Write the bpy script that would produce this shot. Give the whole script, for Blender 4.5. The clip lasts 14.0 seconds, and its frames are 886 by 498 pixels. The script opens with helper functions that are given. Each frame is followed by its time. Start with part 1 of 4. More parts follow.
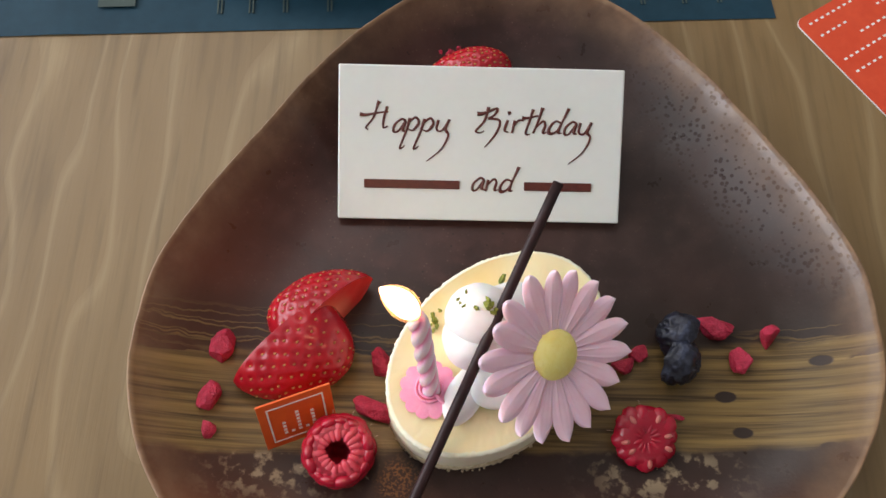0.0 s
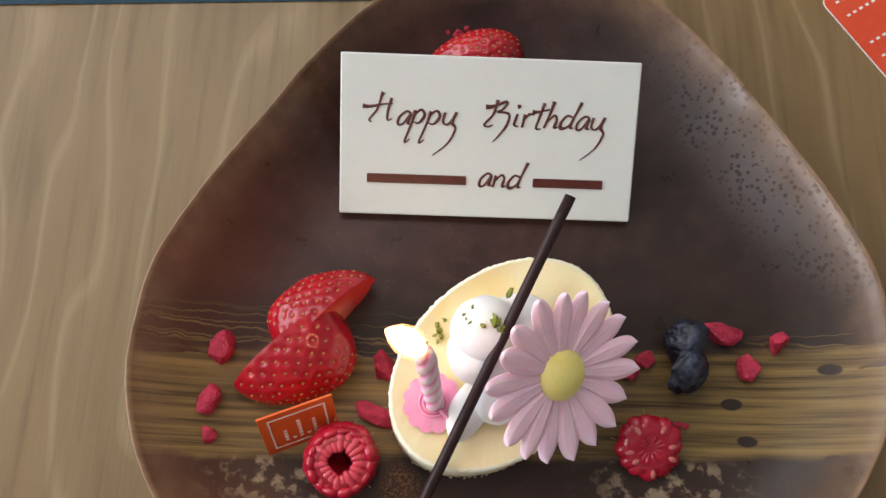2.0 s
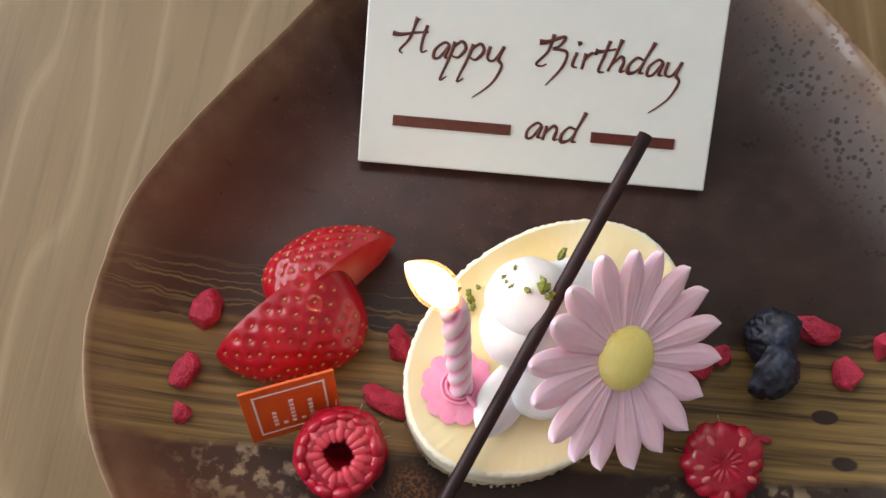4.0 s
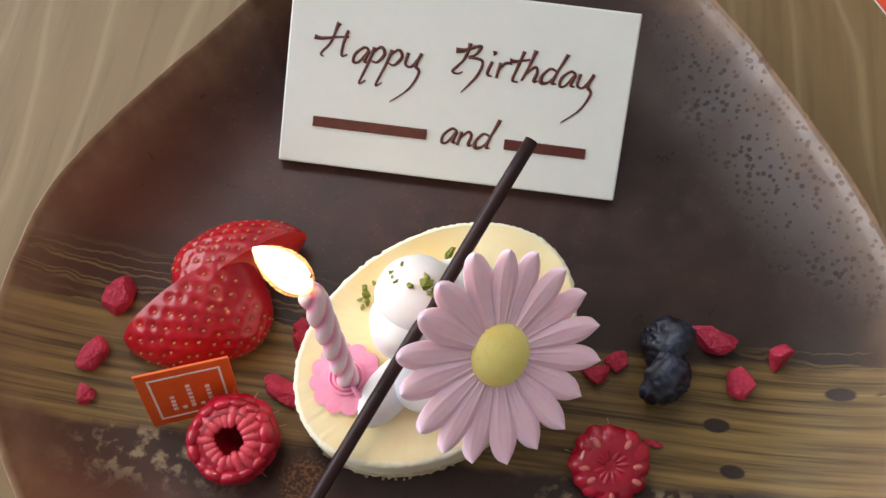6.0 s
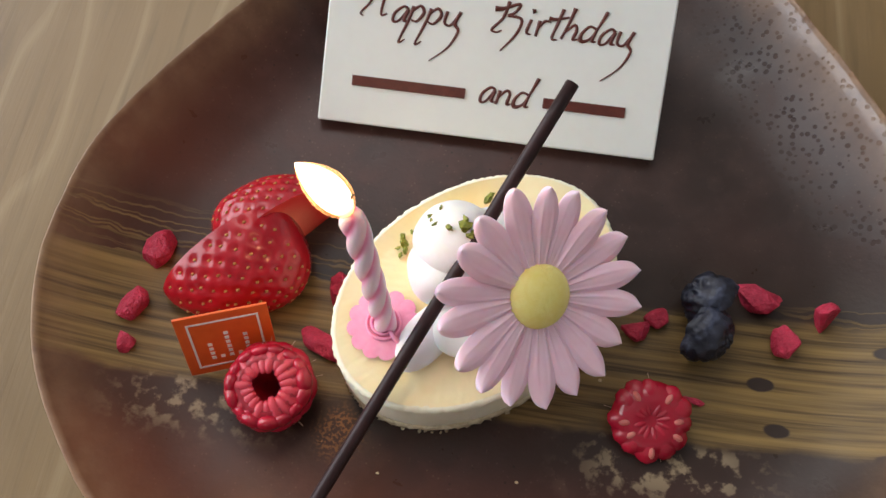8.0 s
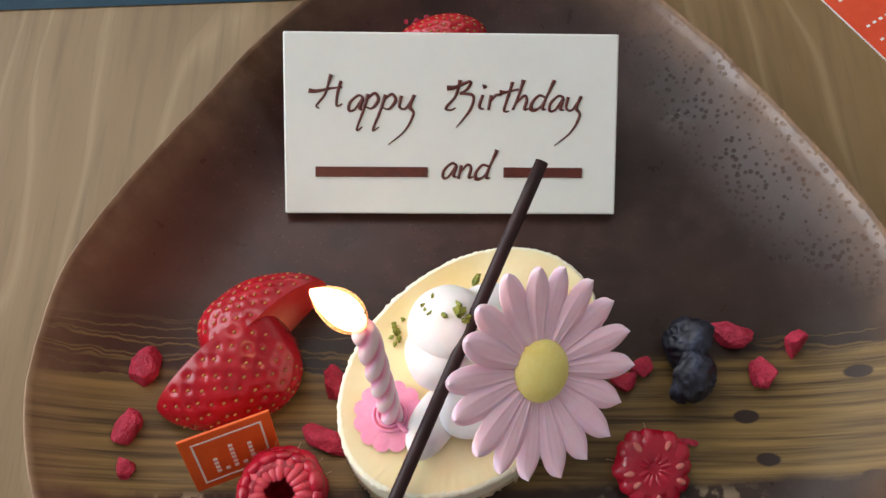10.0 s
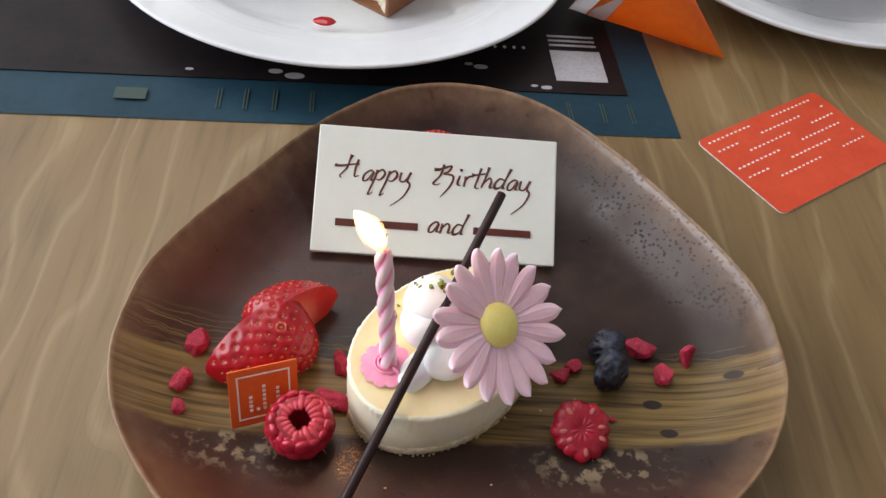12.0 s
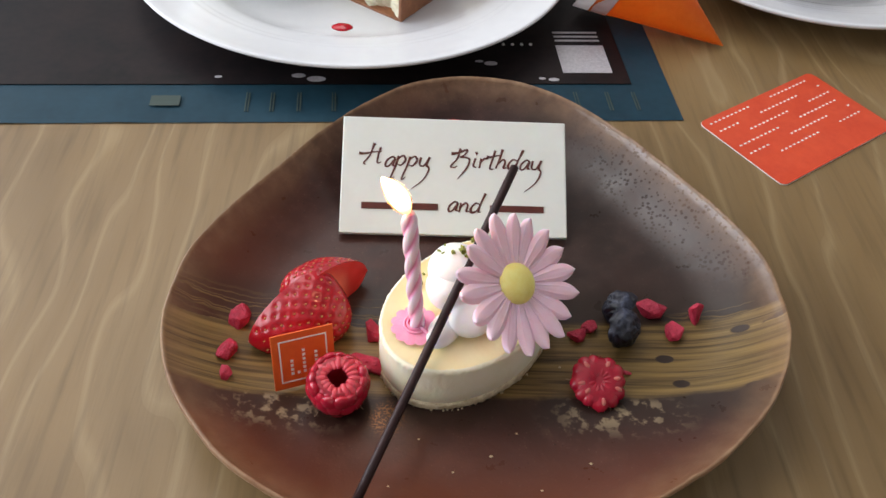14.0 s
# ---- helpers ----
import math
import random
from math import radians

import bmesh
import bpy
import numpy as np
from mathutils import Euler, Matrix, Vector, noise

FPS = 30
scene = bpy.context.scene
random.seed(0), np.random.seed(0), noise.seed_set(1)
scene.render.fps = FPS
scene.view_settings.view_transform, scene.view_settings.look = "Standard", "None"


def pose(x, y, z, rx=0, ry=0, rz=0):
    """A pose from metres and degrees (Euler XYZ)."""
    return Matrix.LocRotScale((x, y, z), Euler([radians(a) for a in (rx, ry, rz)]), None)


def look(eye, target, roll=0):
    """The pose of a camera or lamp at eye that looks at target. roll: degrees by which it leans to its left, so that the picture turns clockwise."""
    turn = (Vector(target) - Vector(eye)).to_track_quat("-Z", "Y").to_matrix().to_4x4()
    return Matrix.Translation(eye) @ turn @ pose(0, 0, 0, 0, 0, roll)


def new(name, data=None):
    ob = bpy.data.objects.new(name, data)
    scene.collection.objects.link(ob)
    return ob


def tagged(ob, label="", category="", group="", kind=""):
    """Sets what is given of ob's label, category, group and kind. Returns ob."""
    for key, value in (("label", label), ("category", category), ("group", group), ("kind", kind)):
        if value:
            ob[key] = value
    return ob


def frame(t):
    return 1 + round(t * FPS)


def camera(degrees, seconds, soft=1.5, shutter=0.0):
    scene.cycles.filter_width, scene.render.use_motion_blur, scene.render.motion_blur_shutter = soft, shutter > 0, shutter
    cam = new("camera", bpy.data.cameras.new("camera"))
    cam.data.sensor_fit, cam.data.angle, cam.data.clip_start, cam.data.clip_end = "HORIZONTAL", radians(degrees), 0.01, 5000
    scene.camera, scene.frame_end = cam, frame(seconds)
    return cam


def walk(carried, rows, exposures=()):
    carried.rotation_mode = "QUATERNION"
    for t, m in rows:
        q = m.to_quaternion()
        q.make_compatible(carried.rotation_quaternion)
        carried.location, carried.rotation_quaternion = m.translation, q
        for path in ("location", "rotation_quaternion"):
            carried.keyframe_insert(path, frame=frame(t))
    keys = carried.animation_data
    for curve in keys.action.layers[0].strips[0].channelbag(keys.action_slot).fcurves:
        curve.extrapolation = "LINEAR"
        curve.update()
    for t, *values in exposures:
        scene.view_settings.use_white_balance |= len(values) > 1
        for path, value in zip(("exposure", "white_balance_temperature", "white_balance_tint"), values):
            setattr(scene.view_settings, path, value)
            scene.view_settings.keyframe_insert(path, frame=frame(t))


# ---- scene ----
cam = camera(56.8, 14.0)
# the picture brightens a little as the view opens up towards the end
EXPO = [(0, -0.18, 6450, 11.5), (8.2, -0.16, 6450, 11.5), (10.5, -0.22, 6450, 11.5), (11.5, -0.12, 6450, 11.5), (12.5, -0.06, 6450, 11.5), (13.5, 0.0, 6450, 11.5), (14, 0.0, 6450, 11.5)]
PATH = [
    (0, (-0.0077, 0.02325, 0.25507), (0.0391, 0.8189, -1.5793), 4.17),
    (0.5, (-0.00906, 0.03137, 0.2574), (-0.0005, 0.7951, -1.591), 3.58),
    (1, (-0.0128, 0.04056, 0.26974), (-0.0142, 0.724, -1.6098), 3.06),
    (1.5, (-0.00745, 0.04778, 0.27437), (0.0343, 0.6853, -1.6208), 4.90),
    (2, (-0.01076, 0.04982, 0.25685), (0.0496, 0.6574, -1.6477), 7.18),
    (2.5, (-0.0116, 0.04754, 0.23696), (0.056, 0.6958, -1.6539), 7.96),
    (2.7, (-0.01343, 0.04843, 0.2303), (0.0584, 0.6774, -1.6669), 8.76),
    (4.8, (-0.00523, 0.04355, 0.20878), (-0.0377, 0.7456, -1.6637), 3.28),
    (5, (-0.00185, 0.04395, 0.2112), (-0.0328, 0.7474, -1.6608), 3.31),
    (5.5, (0.00701, 0.04386, 0.2107), (-0.0199, 0.7593, -1.6568), 3.58),
    (6, (0.0152, 0.04195, 0.21485), (-0.016, 0.7516, -1.6548), 4.82),
    (6.5, (0.02266, 0.03784, 0.21375), (-0.0126, 0.7777, -1.644), 6.88),
    (7, (0.03323, 0.03938, 0.21291), (-0.0033, 0.7803, -1.6444), 6.06),
    (7.5, (0.02742, 0.03341, 0.20863), (-0.0344, 0.7815, -1.6451), 6.12),
    (8, (0.01572, 0.02676, 0.20796), (-0.0982, 0.772, -1.6445), -0.47),
    (8.2, (0.0171, 0.02847, 0.20878), (-0.0846, 0.7656, -1.6476), -3.24),
    (10.3, (-0.00036, 0.03568, 0.22209), (0.0884, 0.8624, -1.5969), 5.70),
    (10.5, (0.003, 0.0296, 0.23023), (0.1015, 0.8698, -1.5821), 6.16),
    (11, (0.0042, -0.01539, 0.25572), (0.0794, 1.1038, -1.4001), 4.49),
    (11.5, (-0.00854, -0.0432, 0.24327), (0.1445, 1.2215, -1.2985), 9.51),
    (12, (-0.00901, -0.06202, 0.24483), (0.1372, 1.2615, -1.2475), 8.50),
    (12.5, (-0.00666, -0.08904, 0.25687), (0.136, 1.3338, -1.1414), 6.97),
    (12.7, (-0.0080, -0.0960, 0.2570), (0.1380, 1.3530, -1.1140), 6.90),
    (13, (-0.00859, -0.09958, 0.25699), (0.1115, 1.3187, -1.1481), 5.95),
    (13.5, (-0.00829, -0.09741, 0.25203), (0.0853, 1.2875, -1.1878), 4.68),
    (14, (-0.01039, -0.08969, 0.24923), (0.0882, 1.2738, -1.2106), 4.49),
]
walk(cam, [(t, look(eye, target, roll)) for t, eye, target, roll in PATH], EXPO)

# ---------- world, window light ----------
world = bpy.data.worlds.new("sky")
scene.world = world
world.use_nodes = True
wn = world.node_tree
sky = wn.nodes.new("ShaderNodeTexSky")
sky.sky_type = 'NISHITA'
sky.sun_disc = False
sky.sun_elevation, sky.sun_rotation = radians(40), radians(250)
wn.links.new(sky.outputs[0], wn.nodes["Background"].inputs[0])
wn.nodes["Background"].inputs[1].default_value = 0.10

# the room: table top at z = 0, floor 0.75 m below, one long window on the -x side
RX0, RX1, RY0, RY1, RZ0, RZ1 = -1.6, 2.6, -2.0, 3.0, -0.75, 1.95


def area_lamp(name, m, sx, sy, power, colour):
    data = bpy.data.lights.new(name, 'AREA')
    data.shape, data.size, data.size_y, data.energy, data.color = 'RECTANGLE', sx, sy, power, colour
    ob = new(name, data)
    ob.matrix_world = m
    return ob


area_lamp("window_daylight", look((RX0 - 0.03, 0.7, 0.85), (1.0, 0.7, 0.85)), 2.6, 1.45, 62, (0.90, 0.94, 1.0))
# added unseen fill below the ceiling, placed so the plate's right rim catches sheen
area_lamp("overhead_fill_light", look((-0.58, 1.50, RZ1 - 0.03), (-0.58, 1.50, 0)), 1.16, 1.5, 16, (1.0, 0.97, 0.93))


# ---------- material tools ----------
def mat(name, colour=(0.5, 0.5, 0.5), rough=0.5, metal=0.0, sss=0.0, sss_scale=0.003, spec=0.5, coat=0.0, sss_radius=(1, 0.5, 0.3)):
    m = bpy.data.materials.new(name)
    m.use_nodes = True
    b = m.node_tree.nodes["Principled BSDF"]
    b.inputs["Base Color"].default_value = (*colour, 1)
    b.inputs["Roughness"].default_value = rough
    b.inputs["Metallic"].default_value = metal
    b.inputs["Specular IOR Level"].default_value = spec
    b.inputs["Coat Weight"].default_value = coat
    if sss:
        b.inputs["Subsurface Weight"].default_value = sss
        b.inputs["Subsurface Scale"].default_value = sss_scale
        b.inputs["Subsurface Radius"].default_value = sss_radius
    return m


def bsdf(m):
    return m.node_tree.nodes["Principled BSDF"]


def coords(m, scale=(1, 1, 1), rot=(0, 0, 0), loc=(0, 0, 0)):
    nt = m.node_tree
    tc = nt.nodes.new("ShaderNodeTexCoord")
    mp = nt.nodes.new("ShaderNodeMapping")
    mp.inputs["Scale"].default_value, mp.inputs["Rotation"].default_value, mp.inputs["Location"].default_value = scale, rot, loc
    nt.links.new(tc.outputs["Object"], mp.inputs[0])
    return mp.outputs[0]


def noise_tex(m, vec, scale, detail=4, rough=0.55, distort=0.0):
    n = m.node_tree.nodes.new("ShaderNodeTexNoise")
    n.inputs["Scale"].default_value, n.inputs["Detail"].default_value = scale, detail
    n.inputs["Roughness"].default_value, n.inputs["Distortion"].default_value = rough, distort
    m.node_tree.links.new(vec, n.inputs["Vector"])
    return n.outputs["Fac"]


def voronoi(m, vec, scale, feature='F1', rand=1.0, out="Distance"):
    n = m.node_tree.nodes.new("ShaderNodeTexVoronoi")
    n.feature = feature
    n.inputs["Scale"].default_value = scale
    n.inputs["Randomness"].default_value = rand
    m.node_tree.links.new(vec, n.inputs["Vector"])
    return n.outputs[out]


def ramp(m, fac, stops):
    n = m.node_tree.nodes.new("ShaderNodeValToRGB")
    e = n.color_ramp.elements
    while len(e) < len(stops):
        e.new(0.5)
    for k, (p, c) in zip(e, stops):
        k.position = p
        k.color = (*c, 1) if isinstance(c, tuple) else (c, c, c, 1)
    m.node_tree.links.new(fac, n.inputs[0])
    return n.outputs[0]


def math_node(m, op, a, b=0.0, c=0.0, clamp=False):
    n = m.node_tree.nodes.new("ShaderNodeMath")
    n.operation, n.use_clamp = op, clamp
    for i, v in enumerate((a, b, c)):
        if isinstance(v, (int, float)):
            n.inputs[i].default_value = v
        else:
            m.node_tree.links.new(v, n.inputs[i])
    return n.outputs[0]


def mapped(m, v, a, b, c=0.0, d=1.0):
    n = m.node_tree.nodes.new("ShaderNodeMapRange")
    n.interpolation_type = 'SMOOTHSTEP'
    m.node_tree.links.new(v, n.inputs[0])
    for i, x in enumerate((a, b, c, d)):
        n.inputs[i + 1].default_value = x
    return n.outputs[0]


def mix(m, fac, a, b, blend='MIX'):
    n = m.node_tree.nodes.new("ShaderNodeMix")
    n.data_type, n.blend_type = 'RGBA', blend
    for sock, v in ((n.inputs[0], fac), (n.inputs[6], a), (n.inputs[7], b)):
        if isinstance(v, tuple):
            sock.default_value = (*v, 1)
        elif isinstance(v, (int, float)):
            sock.default_value = v
        else:
            m.node_tree.links.new(v, sock)
    return n.outputs[2]


def xyz(m, vec):
    n = m.node_tree.nodes.new("ShaderNodeSeparateXYZ")
    m.node_tree.links.new(vec, n.inputs[0])
    return n.outputs


def put(m, value, sock="Base Color"):
    m.node_tree.links.new(value, bsdf(m).inputs[sock])
    return m


def bump(m, height, strength=0.3, dist=0.0005):
    n = m.node_tree.nodes.new("ShaderNodeBump")
    n.inputs["Strength"].default_value, n.inputs["Distance"].default_value = strength, dist
    m.node_tree.links.new(height, n.inputs["Height"])
    m.node_tree.links.new(n.outputs[0], bsdf(m).inputs["Normal"])
    return m


def mottled(name, dark, light, scale, rough=0.5, bump_scale=None, strength=0.3, dist=0.0003, lo=0.35, hi=0.65, **kw):
    """A surface with colour variation at two scales and fine relief."""
    m = mat(name, light, rough, **kw)
    v = coords(m)
    n = math_node(m, 'ADD', math_node(m, 'MULTIPLY', noise_tex(m, v, scale), 0.65), math_node(m, 'MULTIPLY', noise_tex(m, v, scale * 6), 0.35))
    put(m, ramp(m, n, [(lo, dark), (hi, light)]))
    bump(m, noise_tex(m, v, bump_scale or scale * 8), strength, dist)
    return m


# ---------- mesh tools ----------
def thing(name, loc=(0, 0, 0), label="", category="", group="", kind=""):
    ob = new(name)
    ob.location = loc
    ob.empty_display_size = 0.01
    return tagged(ob, label, category, group, kind)


def mesh_of(bm, name, material, smooth=True):
    me = bpy.data.meshes.new(name)
    bm.normal_update()
    bm.to_mesh(me)
    bm.free()
    me.materials.append(material)
    if smooth:
        me.polygons.foreach_set("use_smooth", [True] * len(me.polygons))
    return me


def part(name, bm, material, parent=None, label="", smooth=True, kind=""):
    ob = new(name, mesh_of(bm, name, material, smooth))
    if parent:
        ob.parent = parent
    return tagged(ob, label, kind=kind)


def shared(name, me, parent, m=None, label=""):
    ob = new(name, me)
    ob.parent = parent
    if m is not None:
        ob.matrix_basis = m
    return tagged(ob, label)


def box(x0, y0, z0, x1, y1, z1, bevel=0.0, seg=2):
    bm = bmesh.new()
    bmesh.ops.create_cube(bm, size=1)
    bmesh.ops.transform(bm, verts=bm.verts, matrix=Matrix.Translation(((x0 + x1) / 2, (y0 + y1) / 2, (z0 + z1) / 2)) @ Matrix.Diagonal((x1 - x0, y1 - y0, z1 - z0, 1)))
    if bevel:
        bmesh.ops.bevel(bm, geom=bm.edges[:], offset=bevel, segments=seg, affect='EDGES', profile=0.5)
    return bm


def grid(f, nu, nv, closed_u=False, closed_v=False):
    """A sheet of quads over f(u, v), u and v from 0 to 1."""
    bm = bmesh.new()
    ku, kv = nu if closed_u else nu + 1, nv if closed_v else nv + 1
    vs = [[bm.verts.new(f(i / nu, j / nv)) for j in range(kv)] for i in range(ku)]
    for i in range(nu):
        for j in range(nv):
            quad = (vs[i][j], vs[(i + 1) % ku][j], vs[(i + 1) % ku][(j + 1) % kv], vs[i][(j + 1) % kv])
            bm.faces.new(quad)
    return bm


def weld(bm, d=1e-6):
    bmesh.ops.remove_doubles(bm, verts=bm.verts, dist=d)
    bmesh.ops.recalc_face_normals(bm, faces=bm.faces)
    return bm


def lathe(profile, n=64):
    """Spin (r, z) pairs round the z axis."""
    k = len(profile) - 1

    def f(u, v):
        r, z = profile[round(v * k)]
        a = 2 * math.pi * u
        return (r * math.cos(a), r * math.sin(a), z)
    return weld(grid(f, n, k, closed_u=True), 1e-7)


def slab(outline, z0, z1, bevel=0.0, seg=2):
    """A flat piece with the given (x, y) outline."""
    bm = bmesh.new()
    low = bm.faces.new([bm.verts.new((x, y, z0)) for x, y in outline])
    up = bmesh.ops.extrude_face_region(bm, geom=[low])
    top = [v for v in up["geom"] if isinstance(v, bmesh.types.BMVert)]
    bmesh.ops.translate(bm, verts=top, vec=(0, 0, z1 - z0))
    bmesh.ops.recalc_face_normals(bm, faces=bm.faces)
    if bevel:
        flat = [e for e in bm.edges if abs(e.verts[0].co.z - e.verts[1].co.z) < 1e-9]
        bmesh.ops.bevel(bm, geom=flat, offset=bevel, segments=seg, affect='EDGES', profile=0.5)
    return bm


def blob(rx, ry, rz, sub=3, rough=0.0, freq=100.0, seed=0.0):
    bm = bmesh.new()
    bmesh.ops.create_icosphere(bm, subdivisions=sub, radius=1)
    for v in bm.verts:
        k = 1 + rough * noise.noise(v.co * freq + Vector((seed, seed * 1.7, seed * 0.3)))
        v.co = Vector((v.co.x * rx, v.co.y * ry, v.co.z * rz)) * k
    return bm


def tube(points, radii, n=12):
    """A round tube along points, with caps."""
    pts = [Vector(p) for p in points]
    k = len(pts) - 1
    ref = Vector((0.31, 0.17, 0.93))

    def f(u, v):
        i = round(v * k)
        d = (pts[min(i + 1, k)] - pts[max(i - 1, 0)]).normalized()
        a = d.cross(ref).normalized()
        b = d.cross(a)
        t = 2 * math.pi * u
        return pts[i] + (a * math.cos(t) + b * math.sin(t)) * radii[i]
    bm = grid(f, n, k, closed_u=True)
    bmesh.ops.holes_fill(bm, edges=[e for e in bm.edges if e.is_boundary], sides=n)
    bmesh.ops.recalc_face_normals(bm, faces=bm.faces)
    return bm


def axes(origin, x, z):
    """A pose whose X runs along x and whose Z is close to z."""
    x = Vector(x).normalized()
    y = Vector(z).cross(x).normalized()
    zz = x.cross(y)
    m = Matrix((x, y, zz)).transposed().to_4x4()
    m.translation = origin
    return m


def joined(*parts):
    out = bmesh.new()
    for bm in parts:
        me = bpy.data.meshes.new("tmp")
        bm.to_mesh(me)
        bm.free()
        out.from_mesh(me)
        bpy.data.meshes.remove(me)
    return out


# ---------- materials ----------
def wood_material(name, dark, mid, light, along='Y'):
    m = mat(name, mid, 0.42)
    v = coords(m, (1, 0.13, 1))
    wob = noise_tex(m, coords(m, (1, 0.3, 1)), 9, 3)
    x = xyz(m, v)
    s = math_node(m, 'ADD', math_node(m, 'MULTIPLY', x[0], 46.0), math_node(m, 'MULTIPLY', wob, 7.5))
    rings = math_node(m, 'FRACT', s)
    vein = ramp(m, rings, [(0.0, 0.45), (0.10, 0.95), (0.2, 0.35), (0.6, 0.1), (0.97, 0.25)])
    fine = noise_tex(m, coords(m, (1, 0.03, 1)), 900, 3)
    pores = noise_tex(m, coords(m, (1, 0.06, 1)), 260, 5)
    broad = noise_tex(m, coords(m, (1, 0.4, 1)), 14, 3)
    c = mix(m, ramp(m, broad, [(0.3, 0.0), (0.7, 1.0)]), dark, mid)
    c = mix(m, math_node(m, 'MULTIPLY', vein, 0.5), c, light)
    c = mix(m, ramp(m, pores, [(0.5, 0.0), (0.75, 0.5)]), c, tuple(k * 0.55 for k in dark))
    c = mix(m, math_node(m, 'MULTIPLY', fine, 0.3), c, tuple(k * 0.8 for k in mid))
    put(m, c)
    bump(m, math_node(m, 'ADD', fine, math_node(m, 'MULTIPLY', pores, 0.7)), 0.22, 0.0003)
    return m


M_TABLE = wood_material("oak_veneer", (0.165, 0.098, 0.036), (0.262, 0.164, 0.063), (0.46, 0.34, 0.18))
M_FLOOR = wood_material("floor_boards", (0.16, 0.10, 0.06), (0.22, 0.15, 0.09), (0.3, 0.2, 0.13))
M_WALL = mottled("wall_plaster", (0.68, 0.67, 0.66), (0.76, 0.75, 0.74), 6, 0.9, 120, 0.2, 0.002)
M_CEIL = mottled("ceiling_paint", (0.70, 0.70, 0.69), (0.78, 0.78, 0.77), 5, 0.9, 120, 0.1, 0.002)
M_FRAME = mottled("window_paint", (0.1, 0.1, 0.1), (0.14, 0.14, 0.14), 30, 0.5)
M_STEEL = mottled("dark_steel", (0.05, 0.05, 0.05), (0.08, 0.08, 0.08), 40, 0.45, metal=1.0)
M_GLASS = mat("window_glass", (1, 1, 1), 0.0)
bsdf(M_GLASS).inputs["Transmission Weight"].default_value = 1.0

# stoneware glaze: dark brown body, a brushed ochre band across, painted grey sheen with dark pits towards one rim
PLATE_C = Vector((0.02, 0.11, 0.0))


def plate_material():
    m = mat("stoneware_glaze", (0.05, 0.03, 0.02), 0.34, spec=0.22, coat=0.14)
    bsdf(m).inputs["Coat Roughness"].default_value = 0.22
    v = coords(m)
    x = xyz(m, v)
    big = noise_tex(m, v, 28, 4)
    mid = noise_tex(m, v, 120, 4)
    fine = noise_tex(m, v, 900, 3)
    brown = mix(m, ramp(m, big, [(0.35, 0.0), (0.68, 1.0)]), (0.024, 0.0112, 0.0092), (0.058, 0.0228, 0.0172))
    brown = mix(m, ramp(m, mid, [(0.46, 0.0), (0.72, 0.75)]), brown, (0.070, 0.0300, 0.0230))
    speck = ramp(m, voronoi(m, v, 620), [(0.07, 1.0), (0.20, 0.0)])
    pin = ramp(m, voronoi(m, coords(m, (1, 1, 1), (0, 0, 0), (0.3, 0.1, 0)), 260), [(0.05, 1.0), (0.11, 0.0)])
    brown = mix(m, math_node(m, 'MULTIPLY', pin, 0.8), brown, (0.010, 0.007, 0.006))
    brown = mix(m, math_node(m, 'MULTIPLY', math_node(m, 'MULTIPLY', speck, ramp(m, mid, [(0.42, 0.0), (0.58, 1.0)])), 0.5), brown, (0.16, 0.10, 0.07))
    # redder towards the near side and the left rim
    r = math_node(m, 'SQRT', math_node(m, 'ADD', math_node(m, 'MULTIPLY', x[0], x[0]), math_node(m, 'MULTIPLY', x[1], x[1])))
    redness = math_node(m, 'ADD', mapped(m, math_node(m, 'ADD', x[1], math_node(m, 'MULTIPLY', big, 0.03)), -0.03, -0.085), mapped(m, math_node(m, 'ADD', x[0], math_node(m, 'MULTIPLY', big, 0.02)), -0.045, -0.110), clamp=True)
    brown = mix(m, math_node(m, 'MULTIPLY', redness, 0.85), brown, (0.155, 0.043, 0.019))
    # cooler, darker brown towards +x, fading out on the near side
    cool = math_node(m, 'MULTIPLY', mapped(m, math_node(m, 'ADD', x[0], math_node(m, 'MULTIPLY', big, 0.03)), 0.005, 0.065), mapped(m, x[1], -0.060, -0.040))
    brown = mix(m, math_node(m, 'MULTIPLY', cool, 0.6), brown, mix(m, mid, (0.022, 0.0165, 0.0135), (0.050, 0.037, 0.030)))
    # reflected sheen mixed into the colour as a grey patch, with the glaze's dark pits
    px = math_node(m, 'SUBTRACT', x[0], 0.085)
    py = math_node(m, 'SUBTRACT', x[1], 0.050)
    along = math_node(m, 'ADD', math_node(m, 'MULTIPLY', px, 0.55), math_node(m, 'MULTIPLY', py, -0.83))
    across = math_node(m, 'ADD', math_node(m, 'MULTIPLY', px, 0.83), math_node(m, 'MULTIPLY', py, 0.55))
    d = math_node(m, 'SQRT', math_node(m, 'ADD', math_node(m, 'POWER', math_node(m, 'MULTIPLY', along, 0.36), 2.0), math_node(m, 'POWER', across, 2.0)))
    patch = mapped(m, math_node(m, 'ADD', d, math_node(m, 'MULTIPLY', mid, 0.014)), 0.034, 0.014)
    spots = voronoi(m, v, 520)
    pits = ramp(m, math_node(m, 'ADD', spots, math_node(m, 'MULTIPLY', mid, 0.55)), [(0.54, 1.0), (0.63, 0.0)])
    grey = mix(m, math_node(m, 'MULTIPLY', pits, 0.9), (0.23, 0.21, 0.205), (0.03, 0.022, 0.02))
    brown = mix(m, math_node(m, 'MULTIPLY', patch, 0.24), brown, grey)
    # brushed ochre band
    stretch = coords(m, (0.03, 1, 0))
    brush = noise_tex(m, stretch, 420, 4)
    brush2 = noise_tex(m, stretch, 1500, 3)
    edge_wob = noise_tex(m, coords(m, (0.5, 1, 0)), 90, 4)
